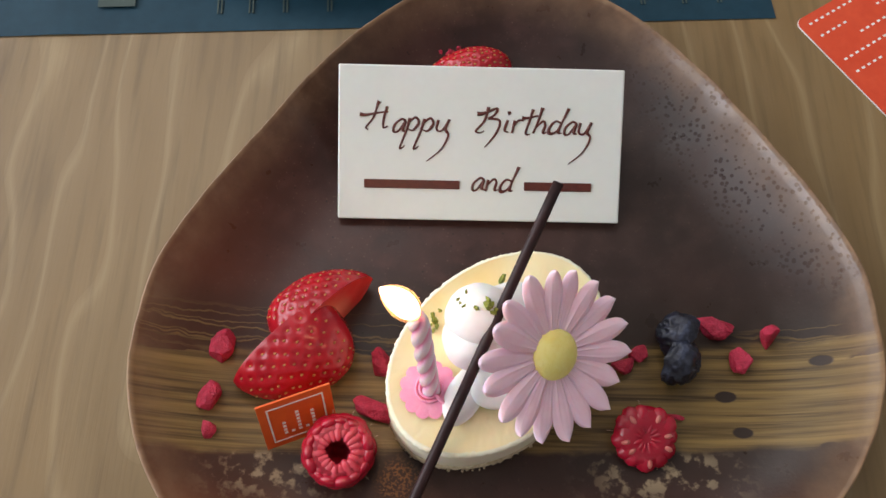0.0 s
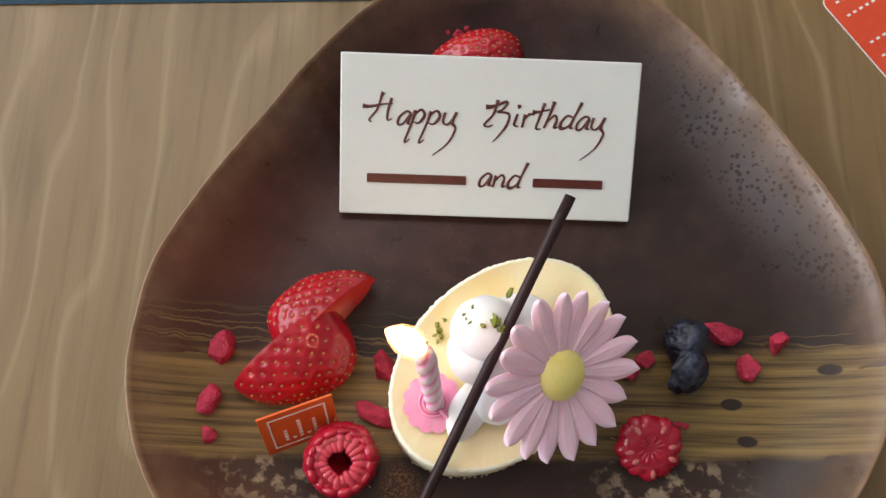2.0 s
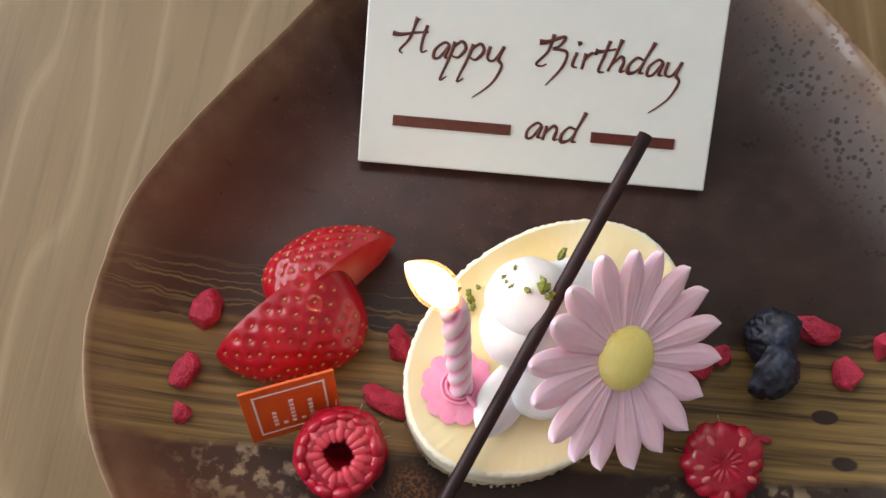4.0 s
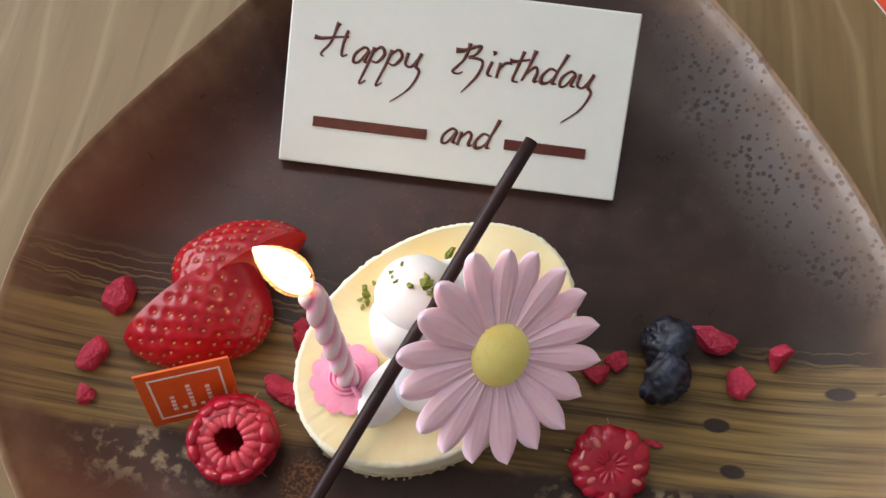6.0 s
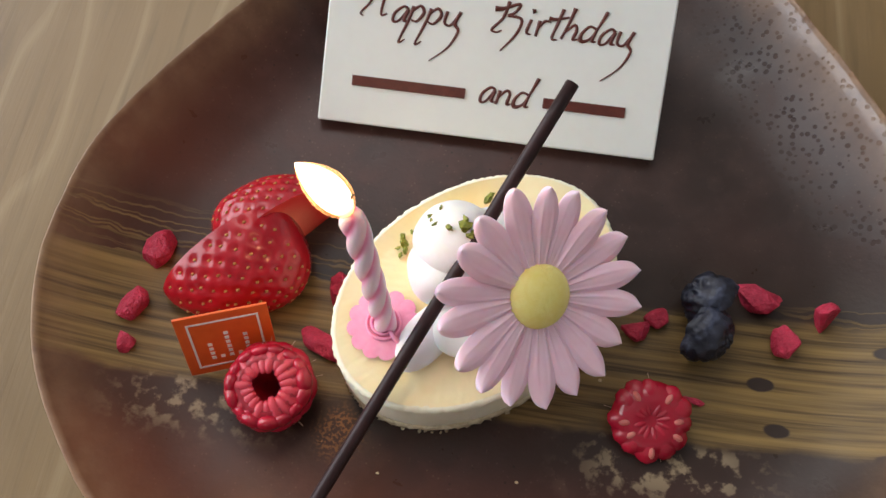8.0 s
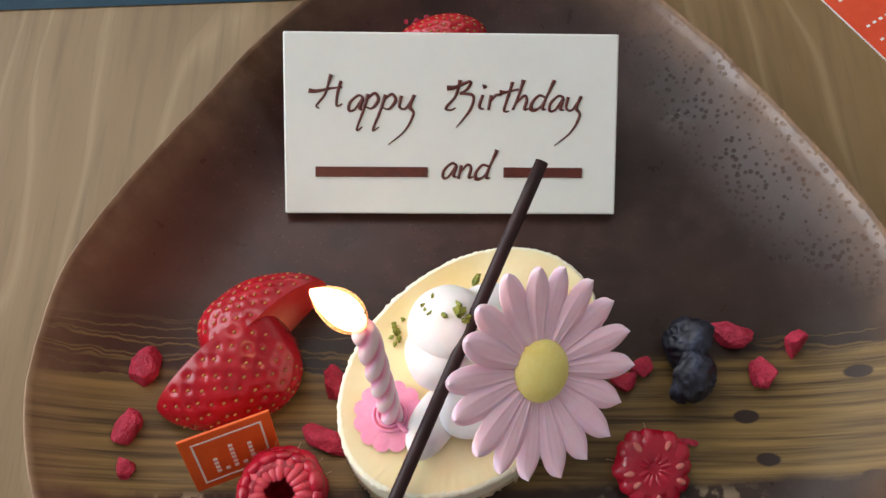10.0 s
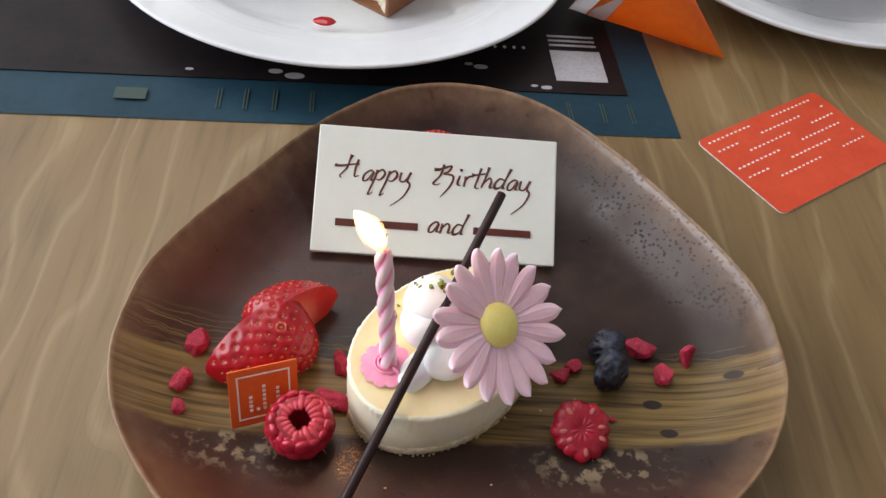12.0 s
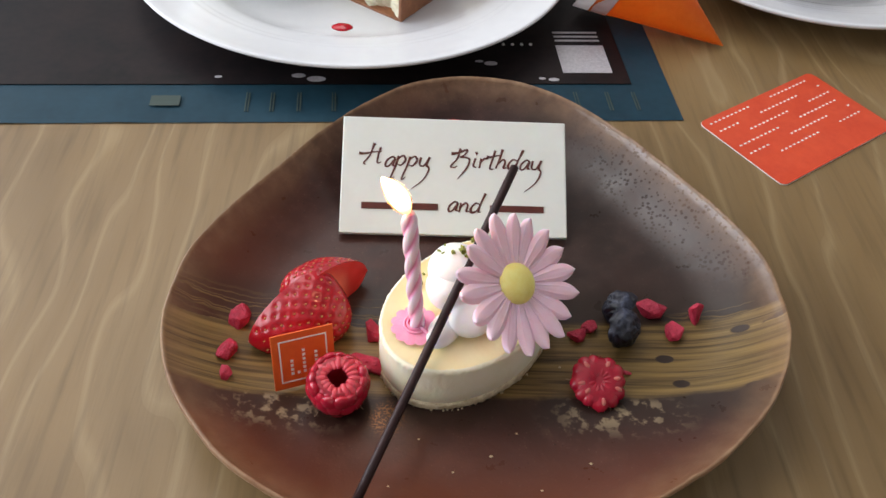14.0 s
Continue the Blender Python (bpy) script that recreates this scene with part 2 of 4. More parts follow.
    yy = math_node(m, 'ADD', x[1], math_node(m, 'MULTIPLY', math_node(m, 'SUBTRACT', edge_wob, 0.5), 0.007))
    yy = math_node(m, 'ADD', yy, math_node(m, 'MULTIPLY', x[0], -0.02))
    lower = mapped(m, yy, -0.0465, -0.0435)
    upper = mapped(m, yy, -0.0115, -0.0155)
    core = math_node(m, 'MULTIPLY', lower, upper)
    # crackle: cells open up near the band's edges, and a thin net of glaze runs on beyond it
    wide = coords(m, (0.15, 1, 0))
    warp = m.node_tree.nodes.new("ShaderNodeVectorMath")
    warp.operation = 'MULTIPLY_ADD'
    nz = m.node_tree.nodes.new("ShaderNodeTexNoise")
    nz.inputs["Scale"].default_value = 150
    m.node_tree.links.new(v, nz.inputs["Vector"])
    m.node_tree.links.new(nz.outputs["Color"], warp.inputs[0])
    warp.inputs[1].default_value = (0.0016, 0.003, 0.0)
    m.node_tree.links.new(wide, warp.inputs[2])
    wv = warp.outputs[0]
    cell = voronoi(m, wv, 175, 'DISTANCE_TO_EDGE')
    tone = xyz(m, voronoi(m, wv, 175, 'F1', 1.0, "Color"))[0]
    inside = mapped(m, cell, 0.06, 0.12)
    left = mapped(m, x[0], 0.0, -0.05)
    right = mapped(m, x[0], 0.045, 0.075)
    sides = math_node(m, 'ADD', math_node(m, 'MULTIPLY', left, 0.55), math_node(m, 'MULTIPLY', right, 0.10))
    high = mapped(m, yy, -0.027, -0.013)
    low = math_node(m, 'MULTIPLY', mapped(m, yy, -0.041, -0.047), 0.25)
    lim = math_node(m, 'MULTIPLY', math_node(m, 'ADD', math_node(m, 'POWER', high, 1.6), low), math_node(m, 'ADD', 0.12, sides))
    open_cell = math_node(m, 'MULTIPLY', inside, math_node(m, 'LESS_THAN', tone, lim))
    band = math_node(m, 'MULTIPLY', core, math_node(m, 'SUBTRACT', 1.0, open_cell))
    # almond-shaped gaps that the brush left bare
    gv = coords(m, (0.55, 1, 0), (0, 0, 0), (0.013, 0.004, 0))
    gap = mapped(m, math_node(m, 'ADD', voronoi(m, gv, 88), math_node(m, 'MULTIPLY', mid, 0.10)), 0.235, 0.195)
    gap_on = math_node(m, 'GREATER_THAN', xyz(m, voronoi(m, gv, 88, 'F1', 1.0, "Color"))[1], 0.28)
    gap = math_node(m, 'MULTIPLY', math_node(m, 'MULTIPLY', gap, gap_on), mapped(m, math_node(m, 'ABSOLUTE', x[0]), 0.035, 0.06))
    band = math_node(m, 'MULTIPLY', band, math_node(m, 'SUBTRACT', 1.0, gap))
    net_v = coords(m, (0.035, 1, 0))
    nw = m.node_tree.nodes.new("ShaderNodeVectorMath")
    nw.operation = 'MULTIPLY_ADD'
    m.node_tree.links.new(nz.outputs["Color"], nw.inputs[0])
    nw.inputs[1].default_value = (0.0003, 0.0036, 0.0)
    m.node_tree.links.new(net_v, nw.inputs[2])
    net = voronoi(m, nw.outputs[0], 290, 'DISTANCE_TO_EDGE')
    line = mapped(m, net, 0.065, 0.025)
    zone = math_node(m, 'MULTIPLY', mapped(m, x[1], -0.018, -0.013), mapped(m, math_node(m, 'ADD', x[1], math_node(m, 'MULTIPLY', mid, 0.006)), 0.004, -0.005))
    zone = math_node(m, 'MULTIPLY', zone, math_node(m, 'MAXIMUM', mapped(m, math_node(m, 'ADD', x[0], math_node(m, 'MULTIPLY', brush, 0.04)), 0.03, -0.01), math_node(m, 'MULTIPLY', mapped(m, x[0], 0.06, 0.085), mapped(m, x[1], -0.004, -0.010))))
    zone = math_node(m, 'MULTIPLY', zone, ramp(m, noise_tex(m, coords(m, (0.35, 1, 1)), 65, 3), [(0.36, 0.0), (0.46, 1.0)]))
    band = math_node(m, 'MAXIMUM', band, math_node(m, 'MULTIPLY', math_node(m, 'MULTIPLY', line, zone), 0.7))
    ochre = mix(m, ramp(m, brush, [(0.34, 0.0), (0.66, 1.0)]), (0.050, 0.029, 0.011), (0.265, 0.168, 0.055))
    ochre = mix(m, ramp(m, brush2, [(0.45, 0.0), (0.8, 0.6)]), ochre, (0.30, 0.20, 0.08))
    # pale flecks below the band
    blot = noise_tex(m, v, 240, 4)
    two = math_node(m, 'ADD', math_node(m, 'MULTIPLY', mapped(m, math_node(m, 'ABSOLUTE', math_node(m, 'ADD', x[0], 0.069)), 0.028, 0.006), 0.9), mapped(m, math_node(m, 'ABSOLUTE', math_node(m, 'SUBTRACT', x[0], 0.044)), 0.032, 0.006), clamp=True)
    flecks = math_node(m, 'MULTIPLY', math_node(m, 'MULTIPLY', mapped(m, x[1], -0.0435, -0.0475), mapped(m, x[1], -0.063, -0.053)), two)
    flecks = math_node(m, 'MULTIPLY', flecks, ramp(m, blot, [(0.50, 0.0), (0.60, 1.0)]))
    under = mix(m, math_node(m, 'MULTIPLY', flecks, 0.85), brown, (0.33, 0.25, 0.15))
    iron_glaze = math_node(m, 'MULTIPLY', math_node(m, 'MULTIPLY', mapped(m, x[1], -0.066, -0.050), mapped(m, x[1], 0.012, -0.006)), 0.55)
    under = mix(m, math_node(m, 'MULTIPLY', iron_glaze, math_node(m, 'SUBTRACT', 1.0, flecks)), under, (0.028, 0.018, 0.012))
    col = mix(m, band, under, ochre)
    # bare clay on the lip
    n = m.node_tree.nodes.new("ShaderNodeAttribute")
    n.attribute_name = "lip"
    lip = math_node(m, 'MULTIPLY', n.outputs["Fac"], ramp(m, noise_tex(m, v, 160, 4), [(0.3, 0.55), (0.65, 1.0)]))
    col = mix(m, lip, col, mix(m, mid, (0.22, 0.10, 0.050), (0.42, 0.28, 0.16)))
    # glint of the candle flame beside the band, painted as bronze metallic flecks
    gx = math_node(m, 'ADD', x[0], 0.034)
    gy = math_node(m, 'ADD', x[1], 0.0545)
    gd = math_node(m, 'SQRT', math_node(m, 'ADD', math_node(m, 'POWER', gx, 2.0), math_node(m, 'POWER', gy, 2.0)))
    flame_glint = mapped(m, math_node(m, 'ADD', gd, math_node(m, 'MULTIPLY', blot, 0.006)), 0.0115, 0.006)
    flame_glint = math_node(m, 'MULTIPLY', flame_glint, ramp(m, noise_tex(m, v, 1100, 2), [(0.48, 0.0), (0.56, 1.0)]))
    col = mix(m, flame_glint, col, (0.15, 0.075, 0.036))
    put(m, math_node(m, 'MULTIPLY', flame_glint, 0.9), "Metallic")
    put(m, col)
    rr = math_node(m, 'ADD', math_node(m, 'MULTIPLY', mid, 0.36), 0.16)
    rr = math_node(m, 'ADD', rr, math_node(m, 'MULTIPLY', band, 0.06))
    put(m, rr, "Roughness")
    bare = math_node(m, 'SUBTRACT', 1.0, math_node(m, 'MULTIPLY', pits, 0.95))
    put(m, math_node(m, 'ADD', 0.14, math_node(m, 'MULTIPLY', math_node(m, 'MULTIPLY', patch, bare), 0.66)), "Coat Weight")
    h = math_node(m, 'ADD', math_node(m, 'MULTIPLY', mid, 0.5), math_node(m, 'MULTIPLY', fine, 0.22))
    h = math_node(m, 'ADD', h, math_node(m, 'MULTIPLY', math_node(m, 'MULTIPLY', brush, band), 0.6))
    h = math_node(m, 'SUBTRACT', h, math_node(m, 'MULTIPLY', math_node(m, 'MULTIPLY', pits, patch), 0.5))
    bump(m, h, 0.45, 0.0006)
    return m


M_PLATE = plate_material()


def rim_radius(a):
    """Rounded three-cornered outline of the stoneware plate."""
    return (0.1079 - 0.0014 * math.cos(a) + 0.0015 * math.sin(a) - 0.0014 * math.cos(2 * a) + 0.0031 * math.sin(2 * a)
            + 0.0009 * math.cos(3 * a) - 0.0067 * math.sin(3 * a) + 0.0030 * math.cos(4 * a))


def plate_rise(s):
    return 0.010 + 0.0155 * max(0.0, (s - 0.58) / 0.42) ** 2.8


def plate_z(x, y):
    p = Vector((x, y)) - PLATE_C.xy
    return plate_rise(p.length / rim_radius(math.atan2(p.y, p.x)))


# ---------- setting ----------
def room():
    t = 0.12
    fl = tagged(part("floor", box(RX0 - t, RY0 - t, RZ0 - t, RX1 + t, RY1 + t, RZ0), M_FLOOR, smooth=False), "brown wooden floor boards under the table", "floor", kind="structure")
    ce = tagged(part("ceiling", box(RX0 - t, RY0 - t, RZ1, RX1 + t, RY1 + t, RZ1 + t), M_CEIL, smooth=False), "plain off-white painted ceiling", "ceiling", kind="structure")
    for nm, b in (("wall_north", (RX0 - t, RY1, RZ0, RX1 + t, RY1 + t, RZ1)), ("wall_south", (RX0 - t, RY0 - t, RZ0, RX1 + t, RY0, RZ1)),
                  ("wall_east", (RX1, RY0, RZ0, RX1 + t, RY1, RZ1))):
        tagged(part(nm, box(*b), M_WALL, smooth=False), "plain warm beige plaster wall", "wall", kind="structure")
    # wall with the window opening
    y0, y1, z0, z1 = -0.7, 2.1, 0.05, 1.65
    w = joined(box(RX0 - t, RY0, RZ0, RX0, y0, RZ1), box(RX0 - t, y1, RZ0, RX0, RY1, RZ1), box(RX0 - t, y0, RZ0, RX0, y1, z0), box(RX0 - t, y0, z1, RX0, y1, RZ1))
    tagged(part("wall_west", w, M_WALL, smooth=False), "plain warm beige wall with a wide window", "wall", kind="structure")
    win = thing("window_1", (RX0 - 0.08, 0, 0), "wide dark-framed window with clear panes", "window", kind="structure")
    f = joined(box(-0.02, y0, z0, 0.02, y0 + 0.05, z1), box(-0.02, y1 - 0.05, z0, 0.02, y1, z1), box(-0.02, y0 + 0.05, z0, 0.02, y1 - 0.05, z0 + 0.05), box(-0.02, y0 + 0.05, z1 - 0.05, 0.02, y1 - 0.05, z1), box(-0.02, 0.68, z0 + 0.05, 0.02, 0.72, z1 - 0.05))
    part("window_frame", f, M_FRAME, win, smooth=False)
    for a, b in ((y0 + 0.05, 0.68), (0.72, y1 - 0.05)):
        p = part("pane", box(-0.003, a, z0 + 0.05, 0.003, b, z1 - 0.05), M_GLASS, win, smooth=False)
        p.visible_shadow = False


room()


def dining_table():
    tb = thing("dining_table", (0, 0, 0), "light oak veneer dining table with visible grain", "table")
    part("tabletop", box(-0.75, -0.40, -0.03, 0.75, 0.95, 0.0, 0.003), M_TABLE, tb, smooth=False)
    for x in (-0.66, 0.66):
        for y in (-0.32, 0.87):
            part("leg", box(x - 0.03, y - 0.03, -0.75, x + 0.03, y + 0.03, -0.03, 0.003), M_STEEL, tb, "dark steel leg", smooth=False)


dining_table()


def stoneware_plate():
    ob_c = PLATE_C
    nt, rings = 160, 46
    prof = []
    for i in range(rings + 1):
        s = i / rings
        prof.append((s * 0.985, plate_rise(s * 0.985), 0.5 * max(0.0, (s - 0.88) / 0.12) ** 1.5))
    prof += [(0.994, 0.0257, 1.0), (1.0, 0.0250, 1.0), (1.002, 0.0238, 1.0), (0.998, 0.0224, 0.8)]
    prof += [(s, plate_rise(s) - 0.0050, 0.0) for s in (0.96, 0.9, 0.84, 0.78, 0.72, 0.66)]
    prof += [(0.62, 0.0050, 0), (0.60, 0.0, 0), (0.55, 0.0, 0), (0.53, 0.004, 0), (0.0, 0.004, 0)]
    k = len(prof) - 1
    bm = bmesh.new()
    layer = bm.verts.layers.float.new("lip")
    vs = []
    for j, (s, z, lp) in enumerate(prof):
        row = []
        for i in range(nt):
            a = 2 * math.pi * i / nt
            e = Vector((math.cos(a), math.sin(a), 0))
            w = 1 + 0.006 * noise.noise(e * 6) * s + 0.002 * noise.noise(e * 30) * s
            wave = (0.0007 * noise.noise(e * 3 + Vector((4, 0, 0))) * s * s) if z > 0.002 else 0
            v = bm.verts.new(e * s * rim_radius(a) * w + Vector((0, 0, z + wave)))
            v[layer] = lp
            row.append(v)
        vs.append(row)
    for j in range(k):
        for i in range(nt):
            bm.faces.new((vs[j][i], vs[j][(i + 1) % nt], vs[j + 1][(i + 1) % nt], vs[j + 1][i]))
    weld(bm, 1e-7)
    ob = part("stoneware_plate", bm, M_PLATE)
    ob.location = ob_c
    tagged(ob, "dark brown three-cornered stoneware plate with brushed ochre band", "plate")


stoneware_plate()


# ---------- chocolate plaque with writing ----------
M_PLAQUE = mottled("white_chocolate", (0.72, 0.735, 0.68), (0.75, 0.765, 0.71), 60, 0.38, 500, 0.06, 0.0002, sss=0.15, sss_scale=0.002)
M_CHOC = mottled("dark_chocolate", (0.018, 0.008, 0.008), (0.034, 0.014, 0.013), 150, 0.42, 700, 0.15, 0.0002, spec=0.28)
M_INK = mottled("piped_chocolate", (0.070, 0.013, 0.009), (0.120, 0.026, 0.016), 300, 0.3)

PLAQUE = axes((-0.036, 0.140, 0.0105), (0.092, 0.0, 0.0), (0, -0.50, 0.86))


# script letters as pen strokes: (x, y, pressure) with the x-height as unit, baseline at y = 0
PEN = {"a": (0.95, [[(0.75, 0.85, 1), (0.45, 1.0, 0.9), (0.1, 0.55, 1), (0.15, 0.05, 1.1), (0.45, 0.1, 0.8), (0.75, 0.85, 1), (0.72, 0.2, 1.2), (0.98, 0.1, 0.5)]])}
PEN["p"] = (0.95, [[(0.1, 0.95, 1.3), (0.05, 0.0, 1), (-0.1, -1.3, 0.8), (0.2, -1.1, 0.4)], [(0.08, 0.6, 0.8), (0.45, 1.0, 1), (0.75, 0.6, 1.2), (0.5, 0.05, 0.9), (0.12, 0.15, 0.5)]])
PEN["y"] = (1.05, [[(0.08, 0.9, 1.2), (0.12, 0.2, 1), (0.5, 0.1, 0.9), (0.8, 0.9, 1)], [(0.8, 0.95, 1.3), (0.7, 0.2, 1.2), (1.0, -0.25, 1), (0.75, -1.3, 0.7), (0.0, -2.2, 0.4)]])
PEN["H"] = (1.75, [[(0.55, 2.1, 2.2), (0.5, 1.9, 1.2), (0.4, 0.9, 0.9), (0.05, 0.2, 0.8), (0.25, 0.0, 0.5)], [(-0.55, 1.15, 2.0), (-0.1, 1.1, 1.3), (0.7, 1.25, 0.9), (1.3, 1.3, 0.8)], [(1.15, 1.7, 1.2), (1.1, 0.9, 1), (1.2, 0.15, 0.8), (1.5, 0.25, 0.5)]])
PEN["B"] = (1.75, [[(0.4, 1.9, 1.5), (0.35, 0.9, 1), (-0.05, 0.15, 1), (0.25, 0.0, 0.7), (0.5, 0.15, 0.5)], [(-0.25, 1.4, 2.2), (0.2, 1.45, 1.5), (1.0, 1.8, 1.1), (0.9, 1.3, 1), (0.55, 1.05, 1)], [(0.55, 1.05, 1), (1.35, 0.9, 1.1), (1.35, 0.0, 1), (0.8, -1.1, 0.4)]])
PEN["i"] = (0.5, [[(0.15, 0.95, 1.1), (0.1, 0.2, 1.1), (0.4, 0.05, 0.5)], [(0.05, 1.45, 1.8), (0.25, 1.5, 1.3)]])
PEN["r"] = (0.75, [[(0.12, 0.95, 1.2), (0.15, 0.0, 1)], [(0.15, 0.5, 0.7), (0.4, 0.95, 1), (0.75, 0.9, 0.6)]])
PEN["t"] = (0.75, [[(0.35, 1.9, 1.3), (0.3, 0.9, 1.1), (0.28, 0.1, 1), (0.6, 0.05, 0.5)], [(-0.25, 1.25, 2.0), (0.1, 1.25, 1.2), (0.8, 1.45, 0.8)]])
PEN["h"] = (0.95, [[(0.25, 1.9, 1.6), (0.18, 0.9, 1), (0.05, 0.0, 1)], [(0.08, 0.3, 0.7), (0.5, 0.9, 1), (0.72, 0.6, 1.1), (0.7, 0.05, 1.1), (0.95, 0.1, 0.5)]])
PEN["d"] = (1.05, [[(0.72, 0.85, 0.9), (0.35, 0.95, 0.9), (0.08, 0.45, 1.1), (0.2, 0.02, 1.5), (0.6, 0.2, 0.8), (0.8, 0.9, 0.9), (0.98, 1.95, 1.4)], [(0.8, 0.9, 0.9), (0.75, 0.15, 1.1), (1.0, 0.1, 0.5)]])
PEN["n"] = (0.95, [[(0.1, 0.9, 1.2), (0.1, 0.0, 1)], [(0.1, 0.4, 0.7), (0.45, 0.92, 1), (0.7, 0.7, 1), (0.7, 0.1, 1.1), (0.95, 0.12, 0.5)]])


def pen_stroke(pts, size, shear, width):
    """A bead of piped chocolate along a smooth line through pts."""
    n = len(pts)
    line, radii = [], []
    for i in range(n - 1):
        p = [Vector(pts[min(max(i + k, 0), n - 1)]) for k in (-1, 0, 1, 2)]
        for j in range(6 if i < n - 2 else 7):
            t = j / 6
            q = 0.5 * (2 * p[1] + (p[2] - p[0]) * t + (2 * p[0] - 5 * p[1] + 4 * p[2] - p[3]) * t * t + (3 * p[1] - p[0] - 3 * p[2] + p[3]) * t ** 3)
            line.append(((q.x + shear * q.y) * size, q.y * size, 0.0))
            radii.append(width * max(q.z, 0.3) * (1 + 0.18 * noise.noise(q * 2.3)))
    return tube(line, radii, 8)


def piped_word(word, size, x, y, parent, material, width, shear=0.22, seed=0):
    """A word piped by hand, each letter a little off its line."""
    rng = random.Random(seed)
    total = sum(PEN[ch][0] for ch in word) * size
    pen = 0.0
    for ch in word:
        adv, strokes = PEN[ch]
        bm = joined(*[pen_stroke(st, size, shear, 0.00036) for st in strokes])
        bmesh.ops.scale(bm, vec=(width / total, 1, 0.6), verts=bm.verts)
        ob = part("letter", bm, material, parent)
        ob.matrix_basis = pose(x + pen * width / total, y + rng.uniform(-0.0003, 0.0003), 0.0031, 0, 0, rng.uniform(-2, 2))
        pen += adv * size


def plaque():
    ob = thing("chocolate_plaque", label="white chocolate plaque with piped greeting leaning on a strawberry", category="plaque")
    ob.matrix_world = PLAQUE
    H = 0.0495
    part("tablet", box(0, 0, 0, 0.092, H, 0.003, 0.0005), M_PLAQUE, ob, smooth=False)
    piped_word("Happy", 0.0043, 0.0085, H * 0.575, ob, M_INK, 0.0275, seed=2)
    piped_word("Birthday", 0.0043, 0.0445, H * 0.575, ob, M_INK, 0.0375, seed=5)
    piped_word("and", 0.0042, 0.0430, H * 0.200, ob, M_INK, 0.0140, seed=9)
    for a, b in ((0.0085, 0.0395), (0.0605, 0.0825)):
        part("name_bar", box(a, H * 0.205, 0.0030, b, H * 0.205 + 0.0028, 0.0034, 0.00015), M_INK, ob, smooth=False)


plaque()


# ---------- cheesecake ----------
CAKE = (0.01375, 0.08974)
CAKE_ROT = radians(42.7)
CA, CB = 0.0357, 0.0249
M_CAKE_TOP = mat("cheesecake_skin", (0.80, 0.62, 0.33), 0.5, sss=0.25, sss_scale=0.004)
v_ = coords(M_CAKE_TOP)
put(M_CAKE_TOP, mix(M_CAKE_TOP, ramp(M_CAKE_TOP, noise_tex(M_CAKE_TOP, v_, 32, 3), [(0.35, 0.0), (0.7, 1.0)]), (0.90, 0.80, 0.49), (0.90, 0.67, 0.28)))
bump(M_CAKE_TOP, noise_tex(M_CAKE_TOP, v_, 700, 4), 0.15, 0.0003)
M_CAKE = mottled("cheesecake_side", (0.90, 0.83, 0.58), (0.94, 0.89, 0.70), 45, 0.6, 500, 0.5, 0.0005, sss=0.25, sss_scale=0.004)
M_CRUST = mottled("biscuit_base", (0.52, 0.40, 0.22), (0.82, 0.72, 0.50), 500, 0.8, 900, 0.8, 0.0008)


def oval(a, f=1.0, grow=0.0):
    return Vector(((CA * f + grow) * math.cos(a), (CB * f + grow) * math.sin(a), 0))


def cheesecake():
    ck = thing("cheesecake", (CAKE[0], CAKE[1], 0.0100), "small oval baked cheesecake with golden top on thin crust", "cake")
    ck.rotation_euler = (0, 0, CAKE_ROT)
    n = 420
    side = [(-0.0004, 0.0035), (0.0, 0.006), (0.0002, 0.010), (0.0, 0.015), (0.0, 0.018), (0.0001, 0.0201), (0.0001, 0.0211), (-0.0003, 0.0217), (-0.0009, 0.0219), (-0.0016, 0.0216), (-0.0035, 0.0205)]
    k = len(side) - 1

    def f(u, v):
        g, z = side[round(v * k)]
        a = 2 * math.pi * u
        e = oval(a)
        j = noise.noise(e * 900 + Vector((0, 0, z * 900)))
        jag = 0.00042 if z > 0.0198 else 0.00008
        return oval(a, 1, g + jag * j) + Vector((0, 0, z + (0.0002 * noise.noise(e * 1500) if z > 0.0195 else 0)))
    part("filling", grid(f, n, k, closed_u=True), M_CAKE, ck, "pale cream cheese filling")

    def top(u, v):
        a = 2 * math.pi * u
        e = oval(a, v * 0.995, -0.0009 * v)
        z = 0.0216 + 0.0004 * max(0, (v - 0.88) / 0.12) + 0.0003 * noise.noise(e * 90)
        return e + Vector((0, 0, z + 0.00012 * noise.noise(e * 900) * v))
    part("golden_top", weld(grid(top, n, 24, closed_u=True)), M_CAKE_TOP, ck, "golden baked skin")

    def crust(u, v):
        a = 2 * math.pi * u
        g, z = ((-0.004, 0.0), (0.0, 0.0), (0.0003, 0.0010), (0.0002, 0.0024), (-0.0001, 0.0034), (-0.003, 0.0038))[round(v * 5)]
        e = oval(a)
        return oval(a, 1, g + (0.0006 * noise.noise(e * 1100 + Vector((0, 0, z * 1500))) if v > 0.1 else 0)) + Vector((0, 0, z))
    part("crust", grid(crust, 200, 5, closed_u=True), M_CRUST, ck, "crumbly biscuit crust")


cheesecake()


